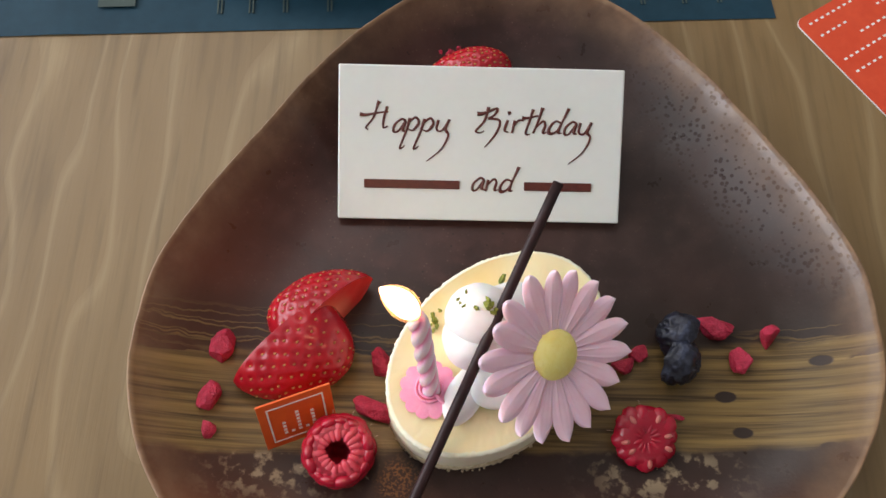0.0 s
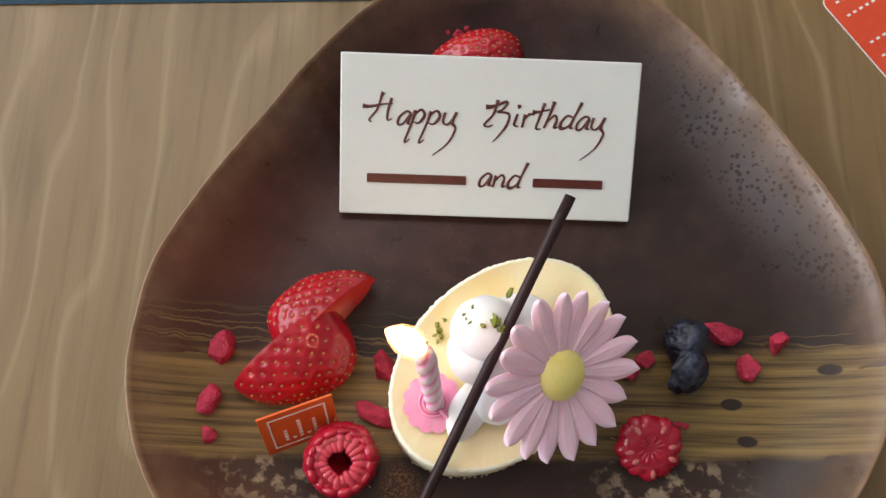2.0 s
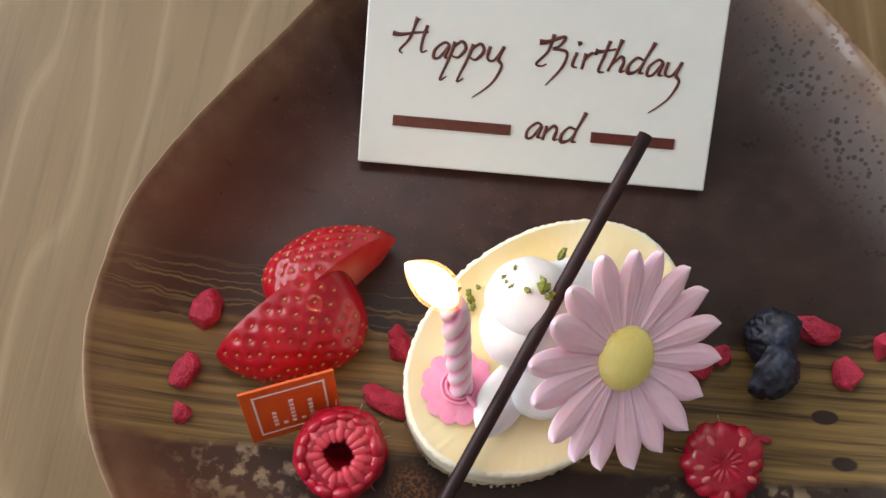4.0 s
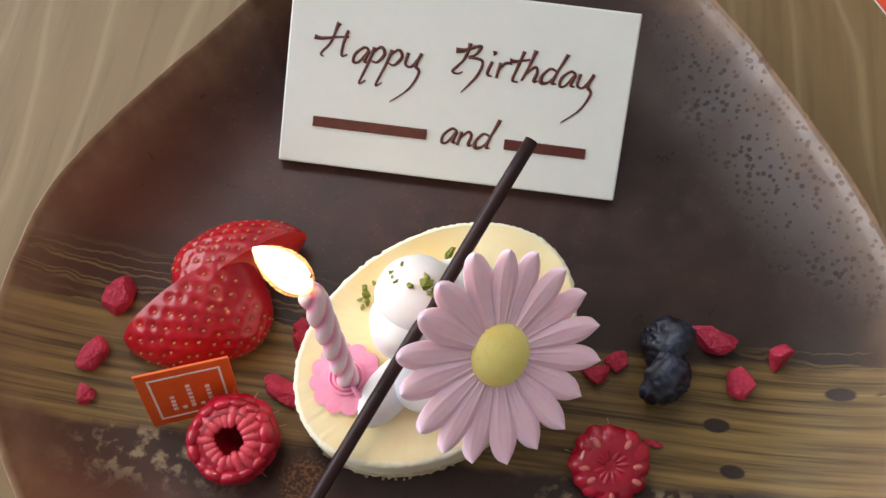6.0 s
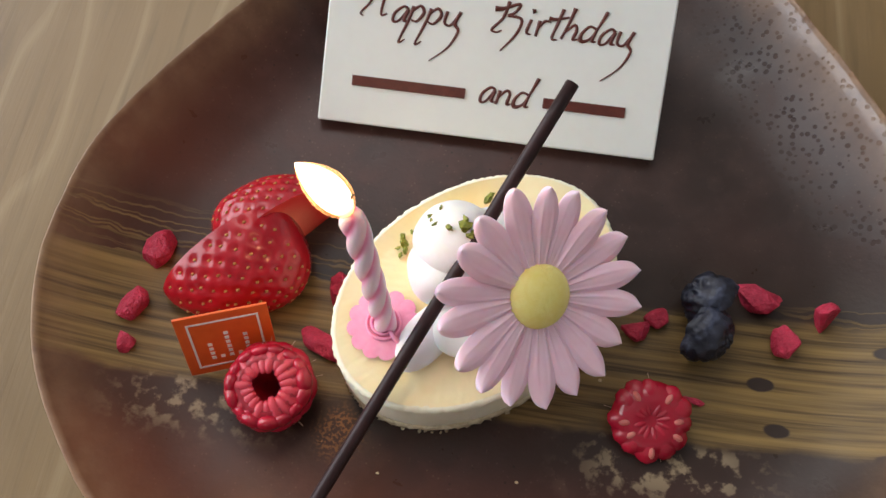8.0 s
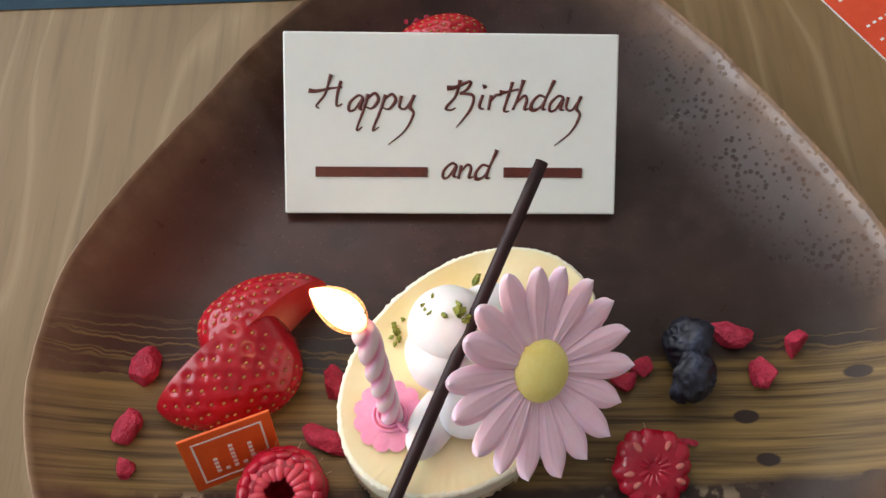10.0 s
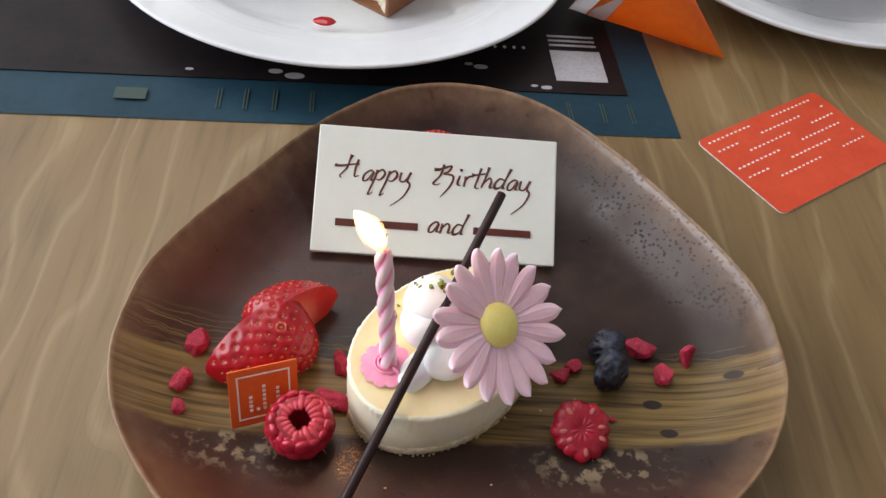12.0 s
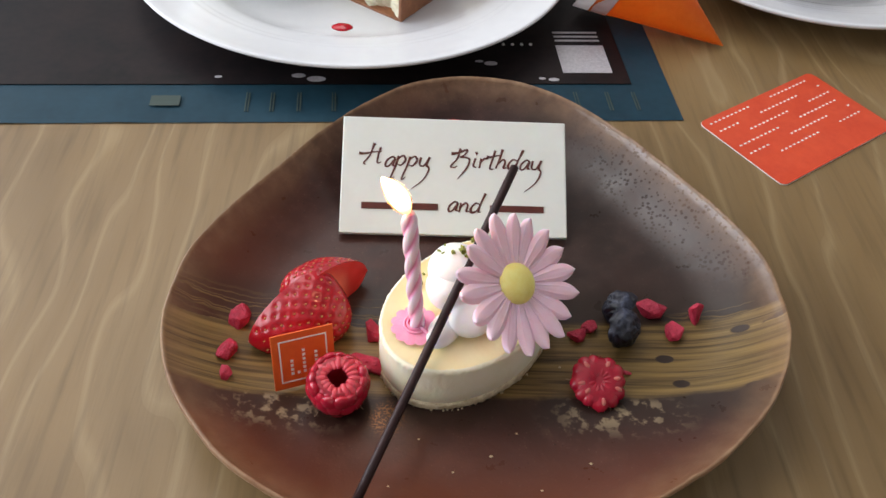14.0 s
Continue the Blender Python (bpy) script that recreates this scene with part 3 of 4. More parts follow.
def foot_crumbs():
    rng = random.Random(12)
    me = mesh_of(blob(1, 0.8, 0.7, 1, 0.35, 2.0, 4), "cake_crumb", M_CRUST, False)
    for i in range(46):
        a = rng.uniform(2.6, 6.6)
        s = rng.uniform(0.00025, 0.0007)
        p = Matrix.Rotation(CAKE_ROT, 3, 'Z') @ oval(a, 1, s * 0.4 + 0.0008 * rng.random() ** 4)
        ob = new("cake_crumb", me)
        ob.matrix_world = pose(CAKE[0] + p.x, CAKE[1] + p.y, plate_z(CAKE[0] + p.x, CAKE[1] + p.y) + s * 0.5, 0, 0, rng.uniform(0, 360)) @ Matrix.Scale(s, 4)
        tagged(ob, "tiny pale biscuit crumb at the cheesecake's foot", "crumb", "biscuit crumbs round the cheesecake")


foot_crumbs()

# ---------- cream, candle, chocolate stick, daisy on the cake ----------
M_CREAM = mottled("whipped_cream", (0.82, 0.81, 0.78), (0.88, 0.87, 0.85), 90, 0.42, 400, 0.08, 0.0003, sss=0.3, sss_scale=0.003)
TOPZ = 0.0320


def cream():
    ob = thing("cream_quenelle", (0.0095, 0.0900, TOPZ), "smooth white piped cream in soft folds on cheesecake", "cream")

    def lobe(c, r, yaw, tilt=0):
        bm = blob(*r, sub=4, rough=0.05, freq=1.6, seed=c[0] * 300)
        bmesh.ops.transform(bm, verts=bm.verts, matrix=pose(*c, 0, tilt, yaw))
        for v in bm.verts:
            v.co.z = max(v.co.z, -0.0005)
        return bm
    for name, lobes in (("swirl", (lobe((-0.0014, 0.0062, 0.0080), (0.0098, 0.0096, 0.0092), 35), lobe((0.0075, 0.0075, 0.0055), (0.0110, 0.0100, 0.0065), 35))),
                        ("fold", (lobe((-0.0020, 0.0012, 0.0050), (0.0098, 0.0096, 0.0076), 50), lobe((0.0050, -0.0085, 0.0030), (0.0110, 0.0080, 0.0046), 50))),
                        ("fold", (lobe((-0.0052, -0.0140, 0.0010), (0.0098, 0.0052, 0.0028), 64, 8),))):
        sw = part(name, joined(*lobes), M_CREAM, ob)
        rm = sw.modifiers.new("flow", 'REMESH')
        rm.mode, rm.voxel_size, rm.use_smooth_shade = 'VOXEL', 0.0006, True
        sm = sw.modifiers.new("soften", 'SMOOTH')
        sm.factor, sm.iterations = 0.5, 10


cream()

M_PINK_PLASTIC = mottled("pink_sugar", (0.89, 0.28, 0.45), (0.93, 0.38, 0.54), 120, 0.4, sss=0.2, sss_scale=0.002)
M_WAX = mat("candle_wax", (0.85, 0.36, 0.55), 0.32, sss=0.35, sss_scale=0.003)
v_ = coords(M_WAX)
w_ = xyz(M_WAX, v_)
tw_ = math_node(M_WAX, 'SUBTRACT', math_node(M_WAX, 'ARCTAN2', w_[1], w_[0]), math_node(M_WAX, 'MULTIPLY', w_[2], 2 * math.pi / 0.0270))
strand = math_node(M_WAX, 'ABSOLUTE', math_node(M_WAX, 'COSINE', math_node(M_WAX, 'MULTIPLY', tw_, 1.5)))
strand = math_node(M_WAX, 'ADD', strand, math_node(M_WAX, 'MULTIPLY', math_node(M_WAX, 'SUBTRACT', noise_tex(M_WAX, v_, 260, 2), 0.5), 0.5))
put(M_WAX, ramp(M_WAX, strand, [(0.18, (0.91, 0.36, 0.57)), (0.50, (0.95, 0.58, 0.74)), (0.90, (0.97, 0.78, 0.86))]))
M_WICK = mat("burnt_wick", (0.02, 0.016, 0.014), 0.9)
# burning gas: a bright core inside a thin see-through orange mantle
M_FLAME = mat("flame", (1, 1, 1), 0.5)
fx = xyz(M_FLAME, coords(M_FLAME))
put(M_FLAME, ramp(M_FLAME, mapped(M_FLAME, fx[2], 0.0460, 0.0540), [(0.0, (0.10, 0.030, 0.008)), (0.35, (0.55, 0.24, 0.07)), (0.7, (1.0, 0.72, 0.40)), (1.0, (1.0, 0.84, 0.56))]), "Emission Color")
bsdf(M_FLAME).inputs["Emission Strength"].default_value = 9.0
M_MANTLE = mat("flame_mantle", (1.0, 0.6, 0.3), 1.0, spec=0.0)
bsdf(M_MANTLE).inputs["Alpha"].default_value = 0.20
bsdf(M_MANTLE).inputs["Emission Color"].default_value = (1.0, 0.50, 0.20, 1)
bsdf(M_MANTLE).inputs["Emission Strength"].default_value = 1.1

C_BASE, C_TIP = Vector((-0.0050, 0.0773, 0.0335)), Vector((-0.0088, 0.0826, 0.0800))


def candle():
    ob = thing("birthday_candle", label="lit pink twisted birthday candle in flower-shaped holder", category="candle")
    d = (C_TIP - C_BASE)
    ln = d.length
    ob.matrix_world = Matrix.Translation(C_BASE) @ d.to_track_quat('Z', 'Y').to_matrix().to_4x4()

    def f(u, v):
        a = 2 * math.pi * u
        z = v * ln
        tw = a - z * 2 * math.pi / 0.0270
        r = 0.00185 + 0.00080 * abs(math.cos(1.5 * tw)) ** 0.7
        if v > 0.93:
            r *= 1 - 0.35 * ((v - 0.93) / 0.07) ** 2
        return (r * math.cos(a), r * math.sin(a), z)
    bm = grid(f, 48, 70, closed_u=True)
    bmesh.ops.holes_fill(bm, edges=[e for e in bm.edges if e.is_boundary], sides=0)
    bmesh.ops.recalc_face_normals(bm, faces=bm.faces)
    part("wax_stem", bm, M_WAX, ob)
    part("wick", tube([(0, 0, ln - 0.001), (0.0001, 0, ln + 0.0015), (-0.0004, 0, ln + 0.0035), (-0.0013, 0, ln + 0.0048)], [0.0004, 0.00035, 0.0003, 0.0002], 8), M_WICK, ob, "black burnt wick")
    # flame, leaning in the draught
    tip = ob.matrix_world.inverted() @ Vector((-0.0170, 0.0848, 0.0918))
    base = Vector((0, 0, ln - 0.0004))
    way = tip - base

    def g(u, v, width=0.0031):
        a = 2 * math.pi * u
        r = width * (math.sin(math.pi * v ** 0.80) ** 0.75) * (1 - 0.25 * v)
        s = way.normalized()
        p = s.cross(Vector((0, 1, 0))).normalized()
        q = s.cross(p)
        bend = Vector((0, 0, 0.0012)) * math.sin(math.pi * v)
        return base + way * v + bend + (p * math.cos(a) + q * math.sin(a)) * r
    part("flame", weld(grid(g, 24, 24, closed_u=True), 1e-7), M_FLAME, ob, "bright leaning flame")
    mantle = part("flame_mantle", weld(grid(lambda u, v: g(u, v, 0.0039), 24, 24, closed_u=True), 1e-7), M_MANTLE, ob, "thin orange flame edge")
    mantle.visible_shadow = False
    glow = bpy.data.lights.new("candle_flame_light", 'POINT')
    glow.energy, glow.color, glow.shadow_soft_size = 0.030, (1.0, 0.55, 0.26), 0.004
    lamp = new("candle_flame_light", glow)
    lamp.location = Vector((-0.0215, 0.0850, 0.0935))


candle()


def candle_holder():
    ob = thing("candle_holder", (-0.0055, 0.0775, TOPZ), "pink scalloped flower-shaped candle holder pressed into cake", "candle holder")

    def f(u, v):
        a = 2 * math.pi * u
        r = v * (0.0073 + 0.0010 * abs(math.sin(6.0 * a)) ** 0.7)
        return (r * math.cos(a), r * math.sin(a), 0.0011 - 0.0004 * v * v)
    part("scalloped_disc", weld(grid(f, 144, 10, closed_u=True)), M_PINK_PLASTIC, ob)
    for r, h in ((0.0040, 0.0018), (0.0030, 0.0024)):
        part("ring", lathe([(r, 0.0008), (r, h), (r - 0.0003, h + 0.0002), (r - 0.0006, h), (r - 0.0006, 0.0008)], 40), M_PINK_PLASTIC, ob)
    part("tab", tube([(0.0015, -0.0015, 0.0022), (0.0032, -0.0034, 0.0024), (0.0052, -0.0046, 0.0016)], [0.0006, 0.0006, 0.0005], 8), M_PINK_PLASTIC, ob)


candle_holder()


def chocolate_stick():
    a, b = Vector((-0.0222, 0.0203, 0.0219)), Vector((0.0285, 0.1285, 0.0589))
    pts = [a.lerp(b, i / 12) for i in range(13)]
    ob = part("chocolate_stick", tube(pts, [0.00152] * 13, 16), M_CHOC, smooth=True)
    tagged(ob, "thin dark chocolate stick leaning across the cheesecake", "chocolate stick")


chocolate_stick()

M_PETAL = mottled("pink_fondant", (0.97, 0.59, 0.70), (0.98, 0.68, 0.78), 70, 0.5, 900, 0.10, 0.0002, sss=0.35, sss_scale=0.002)
M_YELLOW = mottled("yellow_fondant", (0.91, 0.76, 0.20), (0.95, 0.84, 0.30), 150, 0.55, 1600, 0.6, 0.0003, sss=0.2, sss_scale=0.002)


def daisy():
    n = Vector((0.47, -0.435, 0.77)).normalized()
    up = Vector((-0.02, 0.86, 0.50))
    x = (up - n * up.dot(n)).normalized()
    m = Matrix((x, n.cross(x), n)).transposed().to_4x4()
    m.translation = Vector((0.0262, 0.0842, 0.0470))
    ob = thing("sugar_daisy", label="pale pink sugar daisy with yellow centre resting on cream", category="sugar flower")
    ob.matrix_world = m
    L0, L1 = 0.003, 0.0232

    def petal(u, v):
        u = 1 - (1 - u) ** 1.7
        r = L0 + (L1 - L0) * u
        w = min(r * 0.220, 0.00325) * max(0.0, 1 - max(0.0, (u - 0.60) / 0.40) ** 2.6) ** 0.52
        s = v * 2 - 1
        ridge = 0.00035 * (math.exp(-((s - 0.45) / 0.12) ** 2) + math.exp(-((s + 0.45) / 0.12) ** 2)) * max(0.0, 1 - u * 1.1) ** 0.6
        z = 0.0016 + 0.0030 * u ** 1.2 - 0.0010 * s * s * (0.35 + u) + ridge - 0.0012 * max(0, u - 0.7)
        return (r, s * w, z)
    bm = grid(petal, 24, 32)
    weld(bm, 1e-6)
    for fc in bm.faces:
        if fc.normal.z < 0:
            fc.normal_flip()
    bmesh.ops.solidify(bm, geom=bm.faces[:], thickness=0.0011)
    me = mesh_of(bm, "petal", M_PETAL)
    rng = random.Random(4)
    for i in range(18):
        a = 360 / 18 * (i + 0.35) + rng.uniform(-2.0, 2.0)
        shared("petal", me, ob, pose(0, 0, (i % 2) * 0.00012, 1.5, rng.uniform(-2.5, 2.5), a) @ Matrix.Diagonal((rng.uniform(0.96, 1.04), rng.uniform(0.95, 1.08), 1, 1)))
    prof = [(0.0069 * math.sin(t * math.pi / 2 / 10), 0.0018 + 0.0036 * math.cos(t * math.pi / 2 / 10)) for t in range(11)] + [(0.0066, 0.0006), (0.0, 0.0004)]
    part("centre", lathe(prof, 40), M_YELLOW, ob, "yellow domed centre")


daisy()


# ---------- fruit on the plate ----------
M_BERRY = mat("strawberry_skin", (0.5, 0.01, 0.015), 0.26, sss=0.04, sss_scale=0.001, coat=0.1)
v_ = coords(M_BERRY)
put(M_BERRY, mix(M_BERRY, ramp(M_BERRY, noise_tex(M_BERRY, v_, 110, 3), [(0.35, 0.0), (0.7, 1.0)]), (0.31, 0.003, 0.011), (0.47, 0.007, 0.015)))
bump(M_BERRY, noise_tex(M_BERRY, v_, 900, 3), 0.12, 0.0003)
M_SEED = mottled("strawberry_seed", (0.30, 0.09, 0.02), (0.58, 0.30, 0.07), 600, 0.45)
M_CUT = mat("strawberry_flesh", (0.7, 0.15, 0.10), 0.3, sss=0.3, sss_scale=0.003)
v_ = coords(M_CUT, (1, 1, 1), (0, 0, 0), (-0.022, 0, 0))
n_ = M_CUT.node_tree.nodes.new("ShaderNodeVectorMath")
n_.operation = 'LENGTH'
M_CUT.node_tree.links.new(v_, n_.inputs[0])
put(M_CUT, ramp(M_CUT, math_node(M_CUT, 'ADD', math_node(M_CUT, 'MULTIPLY', n_.outputs["Value"], 55.0), math_node(M_CUT, 'MULTIPLY', noise_tex(M_CUT, v_, 160), 0.25)), [(0.2, (0.85, 0.55, 0.42)), (0.5, (0.78, 0.20, 0.13)), (0.85, (0.60, 0.03, 0.025))]))


def berry_profile(t):
    """Radius of a strawberry along its axis, tip 0 to crown 1, largest 1."""
    return (t ** 0.60 * (1 - t) ** 0.33) / 0.632 if 0 < t < 1 else 0.0


def half_strawberry(m, length, rw, rd, label, seed, group="strawberries on the plate"):
    """Cut face in the local XZ plane, body towards -Y; tip at the origin, crown along +X."""
    ob = thing("strawberry_half", label=label, category="strawberry", group=group)
    ob.matrix_world = m
    rng = random.Random(seed)
    seeds = []
    rows = 13
    for i in range(rows):
        t = 0.10 + 0.80 * i / (rows - 1)
        cnt = max(3, round(14 * berry_profile(t)))
        for j in range(cnt):
            a = math.pi * ((j + 0.5 + 0.5 * (i % 2)) / (cnt + 0.5)) + rng.uniform(-0.03, 0.03)
            seeds.append((t + rng.uniform(-0.01, 0.01), a))

    def spot(t, a, grow=0.0):
        r = berry_profile(t)
        lump = 1 + 0.05 * noise.noise(Vector((t * 3, a, seed)))
        return Vector((t * length, -(rd * r * lump + grow) * math.sin(a), (rw * r * lump + grow) * math.cos(a)))
    centres = [spot(t, a) for t, a in seeds]

    def f(u, v):
        t = 0.5 - 0.5 * math.cos(math.pi * u)
        p = spot(t, math.pi * v)
        dent = 0.0
        for c in centres:
            q = (p - c).length_squared
            if q < 6e-6:
                dent += math.exp(-q / 8.5e-7)
        nrm = Vector((0, p.y, p.z))
        if nrm.length > 1e-6:
            p -= nrm.normalized() * 0.00065 * min(dent, 1)
        return p
    part("skin", weld(grid(f, 90, 84)), M_BERRY, ob)

    def face(u, v):
        t = 0.5 - 0.5 * math.cos(math.pi * u)
        r = rw * berry_profile(t) * (1 + 0.05 * noise.noise(Vector((t * 3, 0 if v < 0.5 else math.pi, seed))))
        s = v * 2 - 1
        return (t * length, 0.0006 * (1 - s * s) + 0.0002 * noise.noise(Vector((t * 9, s * 4, seed))), -r * s * 0.995)
    part("cut_face", weld(grid(face, 40, 16)), M_CUT, ob, "pale red cut face")
    bms = []
    for (t, a), c in zip(seeds, centres):
        bm = bmesh.new()
        bmesh.ops.create_icosphere(bm, subdivisions=1, radius=1)
        nrm = Vector((0, c.y / max(rd, 1e-6) ** 1, c.z / rw)).normalized()
        p = spot(t, a, -0.00042)
        mm = axes(p, (1, 0, 0), nrm) @ Matrix.Diagonal((0.00056, 0.00036, 0.00032, 1))
        bmesh.ops.transform(bm, verts=bm.verts, matrix=mm)
        bms.append(bm)
    part("seed_cover", joined(*bms), M_SEED, ob, "tiny golden seeds", kind="stuff")
    return ob


def frame_xyz(o, x, y):
    """Origin, X along x, Y close to y."""
    x = Vector(x).normalized()
    z = x.cross(Vector(y)).normalized()
    y = z.cross(x)
    m = Matrix((x, y, z)).transposed().to_4x4()
    m.translation = o
    return m


half_strawberry(frame_xyz((-0.0632, 0.0828, 0.0140), (0.76, 0.62, 0.17), (-0.62, 0.78, -0.02)), 0.0372, 0.0166, 0.0222, "red strawberry half standing on its side with tip outward", 3)
half_strawberry(frame_xyz((-0.0238, 0.1165, 0.0160), (-0.645, -0.76, 0.10), (0.76, -0.64, 0.05)), 0.0350, 0.0158, 0.0190, "red strawberry half leaning with pale cut face showing", 8)
half_strawberry(frame_xyz((-0.0100, 0.1925, plate_z(0.007, 0.1925) + 0.0006), (1, 0.05, 0), (0, 0, -1)), 0.0330, 0.0140, 0.0172, "red strawberry half propping up the chocolate plaque", 14)

M_DRUPE = mat("raspberry_skin", (0.52, 0.02, 0.04), 0.18, sss=0.15, sss_scale=0.002, coat=0.3)
v_ = coords(M_DRUPE)
oi = M_DRUPE.node_tree.nodes.new("ShaderNodeObjectInfo")
put(M_DRUPE, mix(M_DRUPE, oi.outputs["Random"], (0.36, 0.004, 0.022), (0.50, 0.010, 0.036)))
bump(M_DRUPE, noise_tex(M_DRUPE, v_, 1100, 2), 0.15, 0.0002)
M_DRUPE_PALE = mottled("raspberry_inner", (0.52, 0.016, 0.045), (0.70, 0.10, 0.13), 260, 0.25, 1200, 0.2, 0.0002, sss=0.35, sss_scale=0.002)
M_RASP_CORE = mottled("raspberry_core", (0.26, 0.004, 0.016), (0.40, 0.010, 0.030), 500, 0.35, sss=0.2, sss_scale=0.002)
ME_DRUPE = mesh_of(blob(1, 1, 1, 2), "drupelet", M_DRUPE)
M_RASP_SEED = mottled("raspberry_seed", (0.60, 0.10, 0.10), (0.72, 0.27, 0.21), 500, 0.3, sss=0.2, sss_scale=0.001)
ME_SEED = mesh_of(blob(1, 1, 1, 2), "pale_seed", M_RASP_SEED)
ME_PALE = mesh_of(blob(1, 1, 1, 2), "pale_drupelet", M_DRUPE_PALE)


def raspberry_hollow():
    ob = thing("raspberry", label="plump red raspberry standing with its hollow facing up", category="raspberry", group="raspberries on the plate")
    # axis towards the hollow
    ax = Vector((0.06, -0.20, 0.97)).normalized()
    q = ax.to_track_quat('Z', 'Y').to_matrix().to_4x4()
    ob.matrix_world = Matrix.Translation((-0.0312, 0.0648, 0.0100)) @ q @ Matrix.Diagonal((1.02, 1.02, 1.16, 1))
    core = [(0.0, 0.0035), (0.0010, 0.0040), (0.0024, 0.0060), (0.0036, 0.0100), (0.0042, 0.0128), (0.0060, 0.0138), (0.0078, 0.0125), (0.0082, 0.0090), (0.0076, 0.0050), (0.0055, 0.0020), (0.0, 0.0006)]
    part("core", lathe(core, 40), M_RASP_CORE, ob, "dark hollow core")
    rng = random.Random(5)
    # mouth ring of long pale drupelets
    for i in range(19):
        a = 2 * math.pi * i / 19
        shared("drupelet", ME_PALE, ob, pose(0, 0, 0, 0, 0, math.degrees(a)) @ pose(0.0061, 0, 0.0121, 0, 20, 0) @ Matrix.Diagonal((0.0034 * rng.uniform(0.88, 1.15), 0.00158, 0.0016 * rng.uniform(0.85, 1.15), 1)), "pale pink drupelet at the mouth")
    for k, (r, z, cnt, s) in enumerate(((0.0080, 0.0110, 15, 0.0024), (0.0086, 0.0080, 15, 0.0026), (0.0080, 0.0052, 14, 0.0025), (0.0062, 0.0032, 11, 0.0023), (0.0038, 0.0022, 7, 0.0020))):
        for i in range(cnt):
            a = 2 * math.pi * (i + 0.5 * (k % 2)) / cnt + rng.uniform(-0.04, 0.04)
            f = rng.uniform(0.85, 1.15)
            shared("drupelet", ME_DRUPE, ob, Matrix.Translation((r * math.cos(a), r * math.sin(a), z + rng.uniform(-0.0003, 0.0003))) @ pose(0, 0, 0, 0, 0, math.degrees(a)) @ Matrix.Diagonal((s * 0.74 * f, s * 1.20 * f, s * 1.25 * f, 1)))
    return ob


def raspberry_cut():
    ob = thing("raspberry", label="flattened red raspberry half with pale seeds showing", category="raspberry", group="raspberries on the plate")
    ax = Vector((0.02, -0.36, 0.93)).normalized()
    ob.matrix_world = Matrix.Translation((0.0580, 0.0695, 0.0125)) @ ax.to_track_quat('Z', 'Y').to_matrix().to_4x4()
    rng = random.Random(9)
    part("core", lathe([(0.0, 0.0040), (0.0018, 0.0044), (0.0045, 0.0052), (0.0075, 0.0044), (0.0092, 0.0020), (0.0085, -0.0010), (0.0, -0.0020)], 36), M_DRUPE, ob, "glossy red flesh")
    cnt = 12
    for i in range(cnt):
        a = 2 * math.pi * i / cnt + rng.uniform(-0.13, 0.13)
        f = rng.uniform(0.82, 1.15)
        shared("drupelet", ME_DRUPE, ob, pose(0, 0, 0, 0, 0, math.degrees(a)) @ pose(0.0066, 0, 0.0022, 0, 12, 0) @ Matrix.Diagonal((0.0036 * f, 0.0031 * f, 0.0027, 1)))
        if i * 7 % 12 < 7:
            shared("pale_seed", ME_SEED, ob, pose(0, 0, 0, 0, 0, math.degrees(a) + 4) @ pose(0.0066 * f, 0, 0.0046, 0, 14, 0) @ Matrix.Diagonal((0.0014, 0.00075, 0.0007, 1)), "pale seed")
        shared("drupelet", ME_DRUPE, ob, pose(0, 0, 0, 0, 0, math.degrees(a) + 15) @ pose(0.0036, 0, 0.0040, 0, -4, 0) @ Matrix.Diagonal((0.0026, 0.0009, 0.0012, 1)))
    return ob


def berry_hairs(ob, r, z, seed):
    """Fine dry styles left between the drupelets."""
    rng = random.Random(seed)
    for i in range(8):
        a = rng.uniform(0, 2 * math.pi)
        e = Vector((math.cos(a), math.sin(a), rng.uniform(-0.5, 0.3)))
        p = Vector((e.x * r, e.y * r, z + rng.uniform(-0.004, 0.003)))
        pts = [p + e * 0.0017 * t + Vector((0, 0, -0.0009 * t * t)) for t in (0, 0.35, 0.7, 1.0)]
        part("hair", tube(pts, [0.00006, 0.00005, 0.00005, 0.00008], 5), M_HAIR, ob, "fine pale hair")


M_HAIR = mat("dry_style", (0.62, 0.42, 0.30), 0.6)
berry_hairs(raspberry_hollow(), 0.0098, 0.0075, 3)
berry_hairs(raspberry_cut(), 0.0088, 0.0010, 6)

M_BLUE = mat("blueberry_skin", (0.03, 0.035, 0.07), 0.42)
v_ = coords(M_BLUE)
put(M_BLUE, ramp(M_BLUE, math_node(M_BLUE, 'ADD', math_node(M_BLUE, 'MULTIPLY', noise_tex(M_BLUE, v_, 130, 4), 0.7), math_node(M_BLUE, 'MULTIPLY', noise_tex(M_BLUE, v_, 700), 0.3)), [(0.40, (0.005, 0.005, 0.009)), (0.55, (0.015, 0.017, 0.031)), (0.70, (0.075, 0.087, 0.135))]))
bump(M_BLUE, noise_tex(M_BLUE, v_, 420, 4), 0.5, 0.0008)
M_BLUE_CUT = mottled("blueberry_flesh", (0.05, 0.025, 0.03), (0.13, 0.07, 0.06), 300, 0.4)


